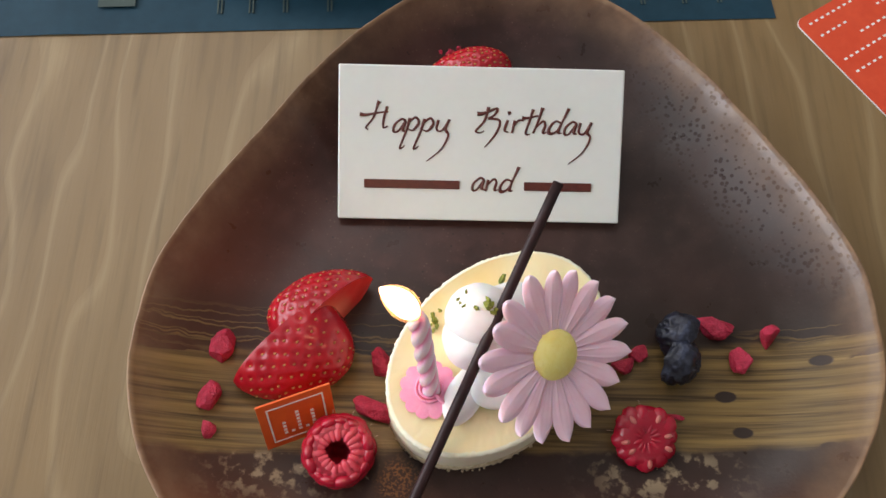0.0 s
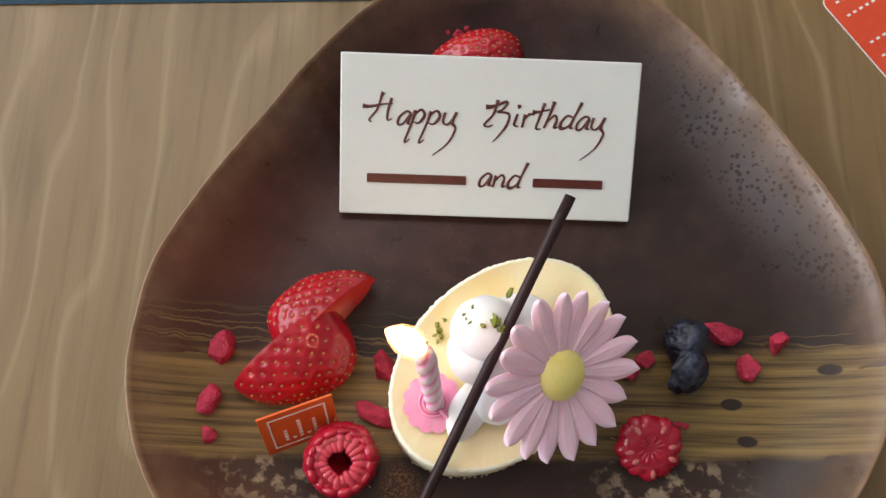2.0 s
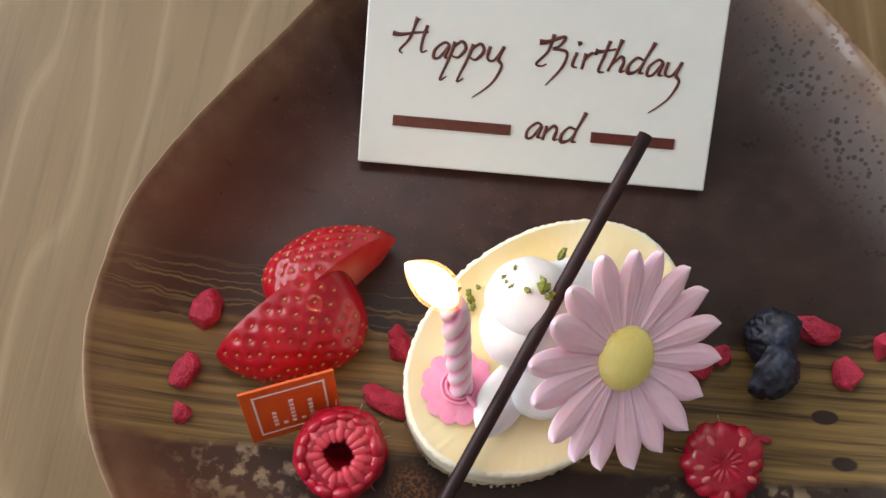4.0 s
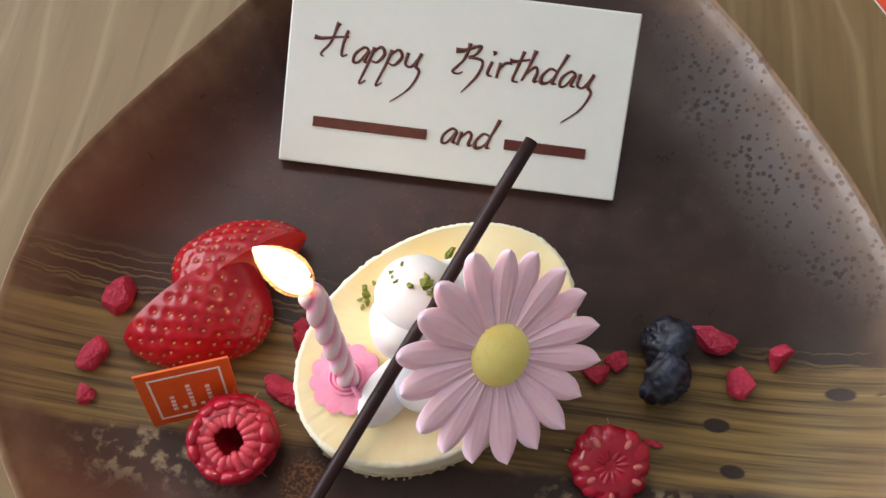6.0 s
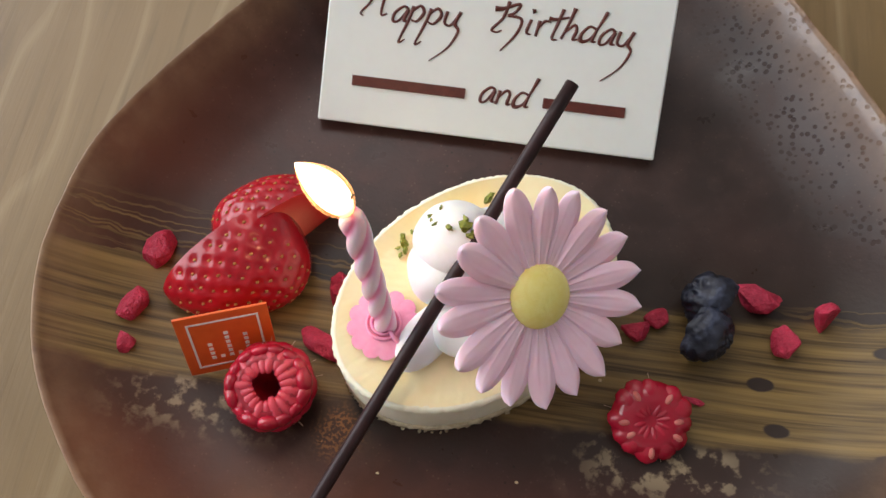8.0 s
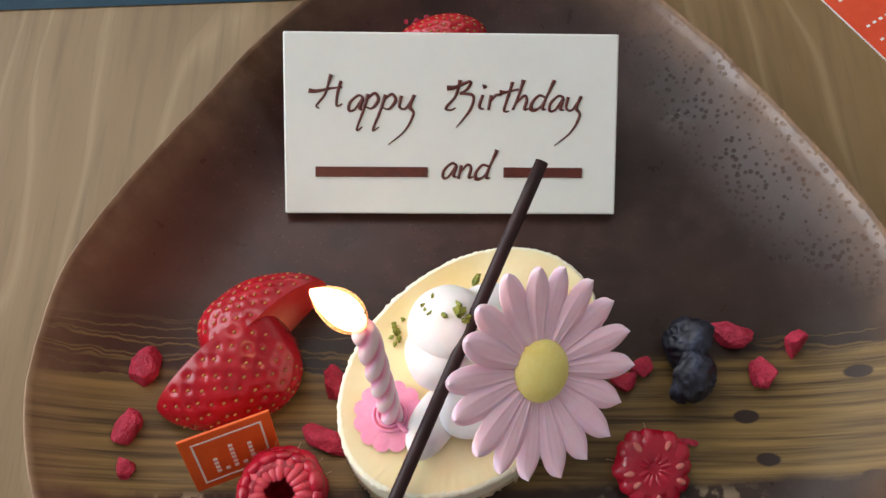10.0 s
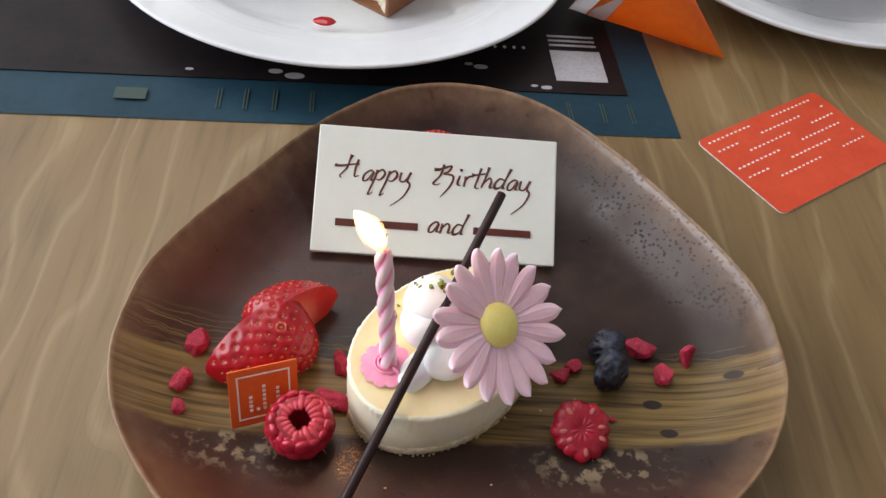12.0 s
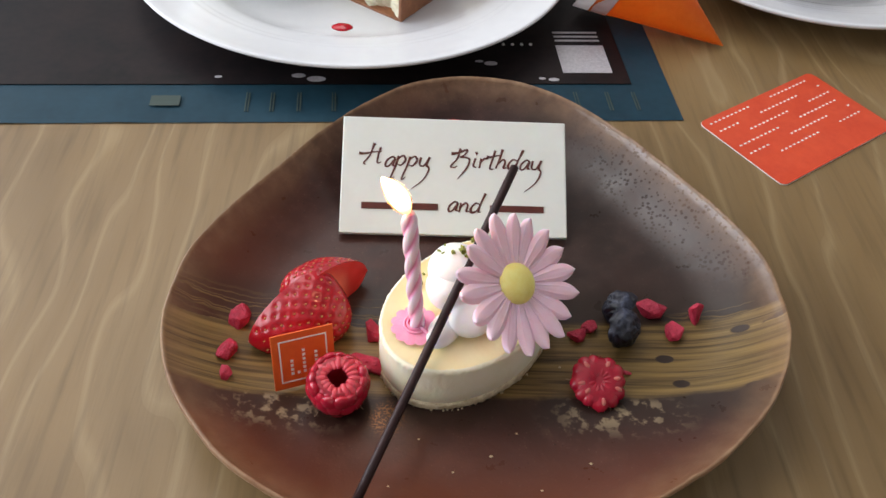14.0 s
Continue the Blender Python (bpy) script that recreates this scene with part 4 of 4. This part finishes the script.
def blueberry(loc, dome, seed, label, r=0.0076):
    """Half a berry; dome is the way that its round side faces."""
    ob = thing("blueberry_half", label=label, category="blueberry", group="blueberry halves on the plate")
    ob.matrix_world = Matrix.Translation(loc) @ Vector(dome).to_track_quat('Z', 'Y').to_matrix().to_4x4()

    def f(u, v):
        a, b = 2 * math.pi * u, 0.5 * math.pi * v * 1.06
        e = Vector((math.sin(b) * math.cos(a), math.sin(b) * math.sin(a), math.cos(b)))
        w = 1 + 0.10 * noise.noise(e * 2.0 + Vector((seed, 0, 0))) - 0.22 * abs(noise.noise(Vector((e.x * 6, e.y * 2.5, e.z * 4 + seed))))
        return Vector((e.x * r, e.y * r * 0.92, e.z * r * 1.02)) * w
    part("skin", weld(grid(f, 48, 26, closed_u=True)), M_BLUE, ob)

    def c(u, v):
        a = 2 * math.pi * u
        e = Vector((math.cos(a), math.sin(a), 0))
        w = 1 + 0.10 * noise.noise(e * 2.0 + Vector((seed, 0, 0))) - 0.22 * abs(noise.noise(Vector((e.x * 6, e.y * 2.5, seed))))
        return (e.x * r * 0.985 * v * w, e.y * r * 0.905 * v * w, -0.0004 + 0.0006 * v + 0.0003 * noise.noise(Vector((e.x * v * 3, e.y * v * 3, seed))))
    part("cut_face", weld(grid(c, 40, 8, closed_u=True)), M_BLUE_CUT, ob, "dark purple cut face")


blueberry((0.0716, 0.0992, 0.0158), (-0.72, 0.48, 0.42), 2.0, "dark blue wrinkled blueberry half lying on the plate")
blueberry((0.0690, 0.0916, 0.0158), (0.74, -0.46, 0.44), 7.0, "dark blue blueberry half tipped against another half", 0.0078)

M_DRIED = mottled("dried_raspberry", (0.36, 0.008, 0.036), (0.64, 0.036, 0.085), 420, 0.5, 1100, 1.0, 0.0010, sss=0.10, sss_scale=0.0015)


def dried_piece(x, y, sx, sy, sz, yaw, seed, label="bright red freeze-dried raspberry piece on the plate"):
    rng = random.Random(seed)
    bm = bmesh.new()
    for i in range(16):
        e = Vector((rng.gauss(0, 1), rng.gauss(0, 1), rng.gauss(0, 1))).normalized()
        bm.verts.new((e.x * sx, e.y * sy, max(e.z, -0.55) * sz))
    hull = bmesh.ops.convex_hull(bm, input=bm.verts)
    loose = [v for v in bm.verts if not v.link_faces]
    bmesh.ops.delete(bm, geom=loose, context='VERTS')
    bmesh.ops.bevel(bm, geom=bm.edges[:], offset=0.0003, segments=1, affect='EDGES', profile=0.5, clamp_overlap=True)
    bmesh.ops.triangulate(bm, faces=bm.faces[:])
    bmesh.ops.subdivide_edges(bm, edges=bm.edges[:], cuts=1)
    for v in bm.verts:
        v.co += v.co.normalized() * 0.0004 * noise.noise(v.co * 600 + Vector((seed, 0, 0)))
    low = min(v.co.z for v in bm.verts)
    ob = part("dried_raspberry_piece", bm, M_DRIED, smooth=False)
    ob.matrix_world = pose(x, y, plate_z(x, y) - low - 0.0004, 0, 0, yaw)
    tagged(ob, label, "dried raspberry", "dried raspberry pieces on the plate")


for k, row in enumerate(((-0.0680, 0.0945, 0.0042, 0.0062, 0.0036, -15), (-0.0702, 0.0788, 0.0036, 0.0054, 0.0032, -20), (-0.0690, 0.0695, 0.0024, 0.0036, 0.0024, 5),
                         (0.0540, 0.0912, 0.0038, 0.0032, 0.0032, 10), (0.0592, 0.0945, 0.0038, 0.0030, 0.0030, 40), (0.0840, 0.1035, 0.0068, 0.0040, 0.0040, -22),
                         (0.0908, 0.0928, 0.0040, 0.0046, 0.0042, 5), (0.1000, 0.1000, 0.0046, 0.0036, 0.0054, 60), (-0.0215, 0.0765, 0.0072, 0.0040, 0.0036, -25), (-0.0205, 0.0905, 0.0040, 0.0052, 0.0036, 0),
                         (0.0690, 0.0755, 0.0030, 0.0012, 0.0012, -5))):
    dried_piece(*row, seed=21 + k)
for k, (x, y, s) in enumerate(((0.0005, 0.2045, 0.0022), (0.0035, 0.2065, 0.0013), (-0.0030, 0.2048, 0.0011))):
    dried_piece(x, y, s, s * 0.8, s * 0.8, 30 * k, 50 + k, "small dark red dried raspberry crumb near the rim")

M_CRUMB = mottled("pale_crumb", (0.50, 0.36, 0.18), (0.72, 0.60, 0.40), 900, 0.8)
for k, (x, y, s) in enumerate(((0.020, 0.0420, 0.0007), (0.0075, 0.0360, 0.0005), (0.0350, 0.0290, 0.0005), (-0.0035, 0.0480, 0.0005), (0.0520, 0.0390, 0.0006), (0.0290, 0.0505, 0.0005), (0.0465, 0.0775, 0.0006), (-0.0130, 0.0300, 0.0004))):
    cr = part("cake_crumb", blob(s, s * 0.7, s * 0.5, 1, 0.3, 2.0, k), M_CRUMB, smooth=False)
    cr.location = (x, y, plate_z(x, y) + s * 0.4)
    tagged(cr, "tiny pale cake crumb fallen on the plate", "crumb", "cake crumbs on the plate")

M_PIST = mottled("pistachio", (0.07, 0.12, 0.012), (0.36, 0.36, 0.05), 900, 0.6)


def pistachio(x, y, z, s, seed):
    ob = part("pistachio_crumb", blob(s, s * 0.72, s * 0.5, 2, 0.75, 2.4, seed), M_PIST, smooth=False)
    ob.matrix_world = pose(x, y, z, 20 * seed, 35 * seed, 50 * seed)
    tagged(ob, "tiny green chopped pistachio crumb", "pistachio", "pistachio crumbs on cream and cake")


for k, (x, y, z, s) in enumerate(((0.0100, 0.0965, 0.0492, 0.0019), (0.0065, 0.0955, 0.0495, 0.0011), (0.0112, 0.0945, 0.0488, 0.0012), (0.0020, 0.0990, 0.0460, 0.0009), (0.0140, 0.1055, 0.0455, 0.0015), (0.0025, 0.0975, 0.0470, 0.0007),
                                  (-0.0042, 0.0975, 0.0326, 0.0013), (-0.0036, 0.0958, 0.0325, 0.0011), (-0.0048, 0.0992, 0.0324, 0.0009), (-0.0028, 0.1006, 0.0324, 0.0007), (-0.0054, 0.0962, 0.0324, 0.0007), (-0.0046, 0.0945, 0.0324, 0.0008), (0.0098, 0.0980, 0.0490, 0.0013), (0.0118, 0.0955, 0.0484, 0.0011), (0.0035, 0.0965, 0.0478, 0.0008), (0.0040, 0.1010, 0.0470, 0.0007))):
    pistachio(x, y, z, s, k + 1)

# ---------- small orange card standing by the strawberries ----------
M_ORANGE = mottled("orange_card", (0.72, 0.10, 0.012), (0.80, 0.14, 0.02), 90, 0.45, 600, 0.06, 0.0001)
M_WHITE = mottled("white_print", (0.78, 0.77, 0.74), (0.84, 0.83, 0.80), 90, 0.5)


def standing_card():
    ob = thing("orange_card", label="small square orange card with white dotted emblem leaning on strawberry", category="card")
    ob.matrix_world = frame_xyz((-0.0517, 0.0638, 0.0125), (0.0200, 0.0080, -0.0020), (0.0005, 0.0079, 0.0190))
    S = 0.0212
    part("paper", box(0, 0, -0.0007, S, S, 0, 0.0001, 1), M_ORANGE, ob, smooth=False)
    a, b, w = 0.0024, S - 0.0024, 0.0005
    fr = joined(box(a, a, 0, b, a + w, 0.00012), box(a, b - w, 0, b, b, 0.00012), box(a, a + w, 0, a + w, b - w, 0.00012), box(b - w, a + w, 0, b, b - w, 0.00012))
    part("printed_frame", fr, M_WHITE, ob, "white printed line frame", smooth=False)
    me = mesh_of(box(-0.0005, -0.0005, 0, 0.0005, 0.0005, 0.00012), "printed_dot", M_WHITE, False)
    cells = [(0, r) for r in range(4)] + [(2, r) for r in range(6)] + [(4, r) for r in range(5)] + [(1, 0), (3, 0)]
    for c, r in cells:
        shared("printed_dot", me, ob, Matrix.Translation((0.0064 + 0.0021 * c, 0.0056 + 0.00165 * r, 0)))


standing_card()

# ---------- behind the plate ----------
M_MAT = mottled("blue_paper", (0.010, 0.038, 0.058), (0.015, 0.052, 0.077), 40, 0.55, 300, 0.06, 0.0003, spec=0.2)
M_MAT_DARK = mottled("dark_print", (0.007, 0.006, 0.007), (0.020, 0.013, 0.013), 35, 0.5, 300, 0.06, 0.0003, spec=0.15)
M_GOLD = mat("gold_print", (0.062, 0.085, 0.075), 0.6, spec=0.2)
M_PALE = mottled("pale_print", (0.42, 0.40, 0.43), (0.60, 0.58, 0.60), 700, 0.5)


def flat_mat():
    c = Vector((0.1285, 0.2350, 0.0004))
    ux, uy = Vector((0.9982, 0.0605, 0)), Vector((-0.0605, 0.9982, 0))
    ob = thing("placemat", label="dark blue printed paper placemat lying under white plate", category="placemat")
    m = Matrix((ux, uy, Vector((0, 0, 1)))).transposed().to_4x4()
    m.translation = c - ux * 0.42
    ob.matrix_world = m

    def f(u, v):
        x, y = u * 0.42, v * 0.30
        bumpy = 0.0010 * max(0.0, noise.noise(Vector((x * 38, y * 22, 3)))) if x < 0.19 else 0.0
        return (x, y, bumpy * max(0, 1 - y / 0.05))
    part("paper", grid(f, 84, 40), M_MAT, ob)
    part("photo_print", box(0.02, 0.030, 0.0002, 0.400, 0.285, 0.0006), M_MAT_DARK, ob, "dark photographic print", smooth=False)

    def bars(u, pieces):
        for a, b0, c0, d in pieces:
            part("printed_bar", box(0.42 - u - c0, b0, 0.0003, 0.42 - u - a, d, 0.0005), M_GOLD, ob, "thin dull gold bar", smooth=False)
    for u in (0.020, 0.034, 0.0505, 0.066, 0.173, 0.190, 0.203, 0.215):
        bars(u, ((0.0, 0.008, 0.0006, 0.023), (0.0014, 0.008, 0.0020, 0.023)))
    part("icon_patch", box(0.42 - 0.262, 0.012, 0.0009, 0.42 - 0.248, 0.020, 0.00105), M_GOLD, ob, "dull gold rounded patch", smooth=False)
    part("pale_square", box(0.42 - 0.0545, 0.0395, 0.0006, 0.42 - 0.0280, 0.0650, 0.0008), M_PALE, ob, "pale grey printed square", smooth=False)
    for y in (0.069, 0.073, 0.077):
        part("printed_bar", box(0.42 - 0.0540, y, 0.0006, 0.42 - 0.0290, y + 0.0016, 0.0008), M_PALE, ob, "pale grey bar", smooth=False)
    for i in range(4):
        part("printed_spot", slab([(0.42 - 0.068 - 0.0050 * i + 0.0009 * math.cos(a), 0.066 + 0.0012 * math.sin(a)) for a in [k * math.pi / 6 for k in range(12)]], 0.0006, 0.0008), M_WHITE, ob, "white printed spot", smooth=False)
    for x, y, r in ((0.0605, 0.0335, 0.0024), (0.0665, 0.0345, 0.0016), (0.092, 0.048, 0.0030), (0.098, 0.050, 0.0018), (0.183, 0.034, 0.0040), (0.192, 0.037, 0.0030), (0.232, 0.036, 0.0016)):
        part("printed_spot", slab([(0.42 - x + r * math.cos(a) * 1.2, y + r * 0.6 * math.sin(a)) for a in [k * math.pi / 6 for k in range(12)]], 0.0006, 0.0008), M_PALE, ob, "pale printed spot", smooth=False)


flat_mat()

M_PORCELAIN = mottled("white_porcelain", (0.74, 0.75, 0.77), (0.80, 0.81, 0.82), 20, 0.16, 200, 0.03, 0.0003, coat=0.2)


def white_plate(loc, r, label):
    prof = [(0.0, 0.0075), (0.45 * r, 0.0075), (0.60 * r, 0.0078), (0.66 * r, 0.0090), (0.70 * r, 0.0120), (0.74 * r, 0.0138)]
    for k in range(3):
        s = 0.76 + 0.030 * k
        prof += [(s * r, 0.0141 + 0.0008 * k), ((s + 0.011) * r, 0.0145 + 0.0008 * k), ((s + 0.020) * r, 0.0145 + 0.0008 * k)]
    prof += [(0.88 * r, 0.0170), (0.92 * r, 0.0180), (0.95 * r, 0.0187), (0.985 * r, 0.0200), (0.997 * r, 0.0200), (1.0 * r, 0.0190), (0.985 * r, 0.0172), (0.85 * r, 0.0120), (0.68 * r, 0.0045), (0.62 * r, 0.0022), (0.60 * r, 0.0008), (0.56 * r, 0.0008), (0.55 * r, 0.0035), (0.0, 0.0040)]
    ob = part("white_plate", lathe(prof, 128), M_PORCELAIN)
    ob.location = loc
    tagged(ob, label, "plate", "white plates on the table")


white_plate((-0.0430, 0.3680, 0.0012), 0.1275, "round white porcelain plate with ribbed rim holding desserts")
white_plate((0.2420, 0.4150, 0.0), 0.1180, "round white porcelain plate with crumpled napkin on it")

M_LOAF = mottled("cream_sponge", (0.70, 0.66, 0.48), (0.84, 0.80, 0.64), 350, 0.7, 900, 0.8, 0.0012, sss=0.2, sss_scale=0.002)
M_BROWN = mottled("baked_crust", (0.20, 0.075, 0.030), (0.36, 0.15, 0.065), 120, 0.45, 700, 0.3, 0.0004)
M_JAM = mottled("berry_jam", (0.10, 0.003, 0.008), (0.22, 0.010, 0.022), 90, 0.10, 300, 0.2, 0.0008, coat=0.6)


def cake_slice():
    ob = thing("cake_slice", label="bitten cream cake slice with brown crust and red jam", category="cake")
    z0 = 0.0090
    ob.matrix_world = Matrix.Translation((-0.0158, 0.3020, z0)) @ pose(0, 0, 0, 0, 0, 54)
    # local X runs away from the camera along the crust, local Y along the bitten face
    LX, LY, LZ = 0.054, 0.048, 0.030

    def body(u, v):
        # wraps front face, then the top
        y = LY * u
        if v < 0.6:
            z = LZ * v / 0.6
            bite = 0.0050 * math.sin(u * math.pi * 2.2) ** 2 * (1 - v) + 0.0022 * noise.noise(Vector((y * 320, z * 320, 1)))
            return (max(-0.001, bite) + 0.0015, y, z)
        s = (v - 0.6) / 0.4
        return (LX * s + 0.0015, y, LZ + 0.0006 * noise.noise(Vector((y * 200, s * 9, 2))))
    part("sponge", grid(body, 60, 70), M_LOAF, ob, "pale porous cream sponge")
    part("side_crust", box(-0.0005, -0.0022, 0.0, LX, 0.0, LZ + 0.0010, 0.0008), M_BROWN, ob, "smooth brown crust")
    part("bottom_crust", box(0.0, 0.0, -0.0012, LX, LY, 0.0010, 0.0005), M_BROWN, ob, "brown crust")
    part("back_crust", box(LX - 0.001, 0.0, 0.001, LX + 0.0015, LY, LZ, 0.0005), M_BROWN, ob, "brown crust")

    def jam(u, v):
        x, y = 0.0002 + LX * 0.85 * u, LY * (0.10 + 0.86 * v)
        edge = min(u * 9, 1, (1 - u) * 6, v * 6, (1 - v) * 6)
        drip = -0.006 * max(0, 1 - u * 14) * max(0, noise.noise(Vector((v * 6.5, 0, 4))) + 0.35)
        return (x - (0.0012 if u < 0.05 else 0), y, LZ + 0.0045 * max(edge, 0) ** 0.5 * (1 + 0.35 * noise.noise(Vector((x * 130, y * 130, 0)))) + drip - 0.0008)
    part("jam", grid(jam, 40, 40), M_JAM, ob, "glossy dark red jam")


cake_slice()

M_SAUCE = mat("red_sauce", (0.45, 0.005, 0.015), 0.12)
sauce = part("sauce_drop", blob(0.0052, 0.0036, 0.0010, 3, 0.15, 1.5, 3), M_SAUCE)
sauce.location = (-0.0445, 0.2835, 0.0168 - 0.0012)
tagged(sauce, "red sauce drop on the white plate rim", "sauce drop")

M_CLEAR = mat("clear_glass", (0.95, 0.97, 0.96), 0.03)
bsdf(M_CLEAR).inputs["Transmission Weight"].default_value = 1.0
bsdf(M_CLEAR).inputs["IOR"].default_value = 1.2
M_CUSTARD = mottled("pale_custard", (0.62, 0.60, 0.46), (0.80, 0.78, 0.66), 70, 0.4, 300, 0.3, 0.0008, sss=0.2, sss_scale=0.003)


def glass_cup():
    ob = thing("glass_cup", (-0.0960, 0.3560, 0.0092), "small round glass cup filled with pale cream dessert", "cup")
    prof = [(0.0, 0.0), (0.018, 0.0), (0.030, 0.006), (0.039, 0.018), (0.042, 0.032), (0.041, 0.046), (0.0395, 0.046), (0.0403, 0.032), (0.0372, 0.019), (0.029, 0.0082), (0.017, 0.0022), (0.0, 0.0020)]
    gw = part("glass_wall", lathe(prof, 56), M_CLEAR, ob, "clear glass wall")
    gw.visible_shadow = False

    def f(u, v):
        a = 2 * math.pi * u
        pr = ((0.0, 0.0023), (0.0167, 0.0026), (0.0285, 0.0088), (0.0366, 0.0194), (0.0395, 0.032), (0.036, 0.040), (0.02, 0.043), (0.0, 0.044))
        r, z = pr[round(v * 7)]
        k = 1 + 0.02 * noise.noise(Vector((math.cos(a) * 3, math.sin(a) * 3, z * 90)))
        return (r * min(k, 1.004) * math.cos(a), r * min(k, 1.004) * math.sin(a), z)
    part("custard", weld(grid(f, 56, 7, closed_u=True)), M_CUSTARD, ob, "pale creamy filling")


glass_cup()

M_OLIVE = mottled("green_jelly", (0.20, 0.18, 0.02), (0.36, 0.32, 0.05), 90, 0.2)
M_TAN = mottled("tart_shell", (0.50, 0.33, 0.14), (0.68, 0.50, 0.25), 200, 0.6)


def tart():
    ob = thing("small_tart", (0.0420, 0.3860, 0.0092), "small tart with tan shell and olive green filling", "tart")
    part("shell", lathe([(0.0, 0.0), (0.022, 0.0), (0.0300, 0.014), (0.0310, 0.0165), (0.0295, 0.0165), (0.0285, 0.013), (0.0, 0.012)], 56), M_TAN, ob, "tan pastry shell")
    part("filling", lathe([(0.0, 0.0148), (0.020, 0.0146), (0.0286, 0.0136), (0.0284, 0.0125), (0.0, 0.0124)], 56), M_OLIVE, ob, "olive green filling")


tart()

M_CONE = mottled("orange_paper", (0.82, 0.21, 0.012), (0.90, 0.28, 0.025), 60, 0.5, 200, 0.12, 0.0006)
M_PAPER = mottled("white_paper", (0.74, 0.73, 0.74), (0.82, 0.81, 0.82), 60, 0.7, 240, 0.2, 0.0006)


def paper_cone():
    ob = thing("paper_cone", label="orange paper cone with white lining lying on the table", category="paper cone")
    tip, mouth = Vector((0.1655, 0.3010, 0.0015)), Vector((0.0940, 0.3330, 0.0345))
    d = mouth - tip
    ob.matrix_world = Matrix.Translation(tip) @ d.to_track_quat('Z', 'Y').to_matrix().to_4x4()
    ln = d.length

    def cone(r1, l0, l1, skew):
        def f(u, v):
            a = 2 * math.pi * u
            z = l0 + (l1 - l0) * v
            r = r1 * z / ln * (1 + 0.05 * noise.noise(Vector((math.cos(a) * 2, math.sin(a) * 2, z * 40))) + 0.06 * abs(math.cos(1.5 * a)))
            return (r * math.cos(a), r * math.sin(a) * 0.92, z + skew * v * math.cos(a + 0.6))
        bm = grid(f, 64, 24, closed_u=True)
        bmesh.ops.solidify(bm, geom=bm.faces[:], thickness=0.0005)
        return bm
    part("orange_wrap", cone(0.0325, 0.001, ln * 0.84, 0.003), M_CONE, ob, "creased orange paper")
    part("white_lining", cone(0.0318, ln * 0.76, ln * 0.94, 0.003), M_PAPER, ob, "white paper lining")


paper_cone()


def napkin():
    def f(u, v):
        x, y = (u - 0.5) * 0.17, (v - 0.5) * 0.14
        fold = 0.014 * abs(math.sin(u * 9 + 2.2 * noise.noise(Vector((u * 2, v * 2, 0))))) + 0.012 * noise.noise(Vector((x * 22, y * 22, 5)))
        return (x + 0.004 * noise.noise(Vector((v * 6, u * 3, 1))), y + 0.006 * noise.noise(Vector((u * 5, v * 3, 2))), 0.012 + max(0.0, fold))
    bm = grid(f, 70, 60)
    bmesh.ops.solidify(bm, geom=bm.faces[:], thickness=0.0008)
    ob = part("paper_napkin", bm, M_PAPER)
    ob.matrix_world = pose(0.2350, 0.4250, 0.0085, 0, 0, 35)
    tagged(ob, "crumpled white napkin lying on a white plate", "napkin")


napkin()

M_REDCARD = mottled("red_card", (0.66, 0.060, 0.018), (0.74, 0.085, 0.028), 60, 0.4, 500, 0.05, 0.0001)


def plastic_card():
    ob = thing("plastic_card", label="orange-red rounded card with white dashed lines on table", category="card")
    ob.matrix_world = Matrix.Translation((0.1355, 0.2330, 0.0)) @ pose(0, 0, 0, 0, 0, 33.3)
    L, W, R = 0.086, 0.054, 0.0035
    out = []
    for cx, cy, a0 in ((L - R, -R, 0), (R, -R, 90), (R, -W + R, 180), (L - R, -W + R, 270)):
        out += [(cx + R * math.cos(radians(a0 + t)), cy + R * math.sin(radians(a0 + t))) for t in range(0, 91, 15)]
    part("card_body", slab(out, 0.0, 0.0009), M_REDCARD, ob, smooth=False)
    part("white_core", slab([((x - L / 2) * 1.004 + L / 2, (y + W / 2) * 1.004 - W / 2) for x, y in out], 0.0001, 0.0006), M_WHITE, ob, "white card edge", smooth=False)
    me = mesh_of(box(0, -0.00045, 0.0009, 0.0014, 0.00045, 0.00105), "dash", M_WHITE, False)
    for j, y in enumerate((-0.004, -0.0105, -0.017, -0.0235, -0.030, -0.0365)):
        for i in range(26):
            if (i // 5 + j) % 3 != 2:
                shared("dash", me, ob, Matrix.Translation((0.004 + 0.003 * i, y, 0)))


plastic_card()
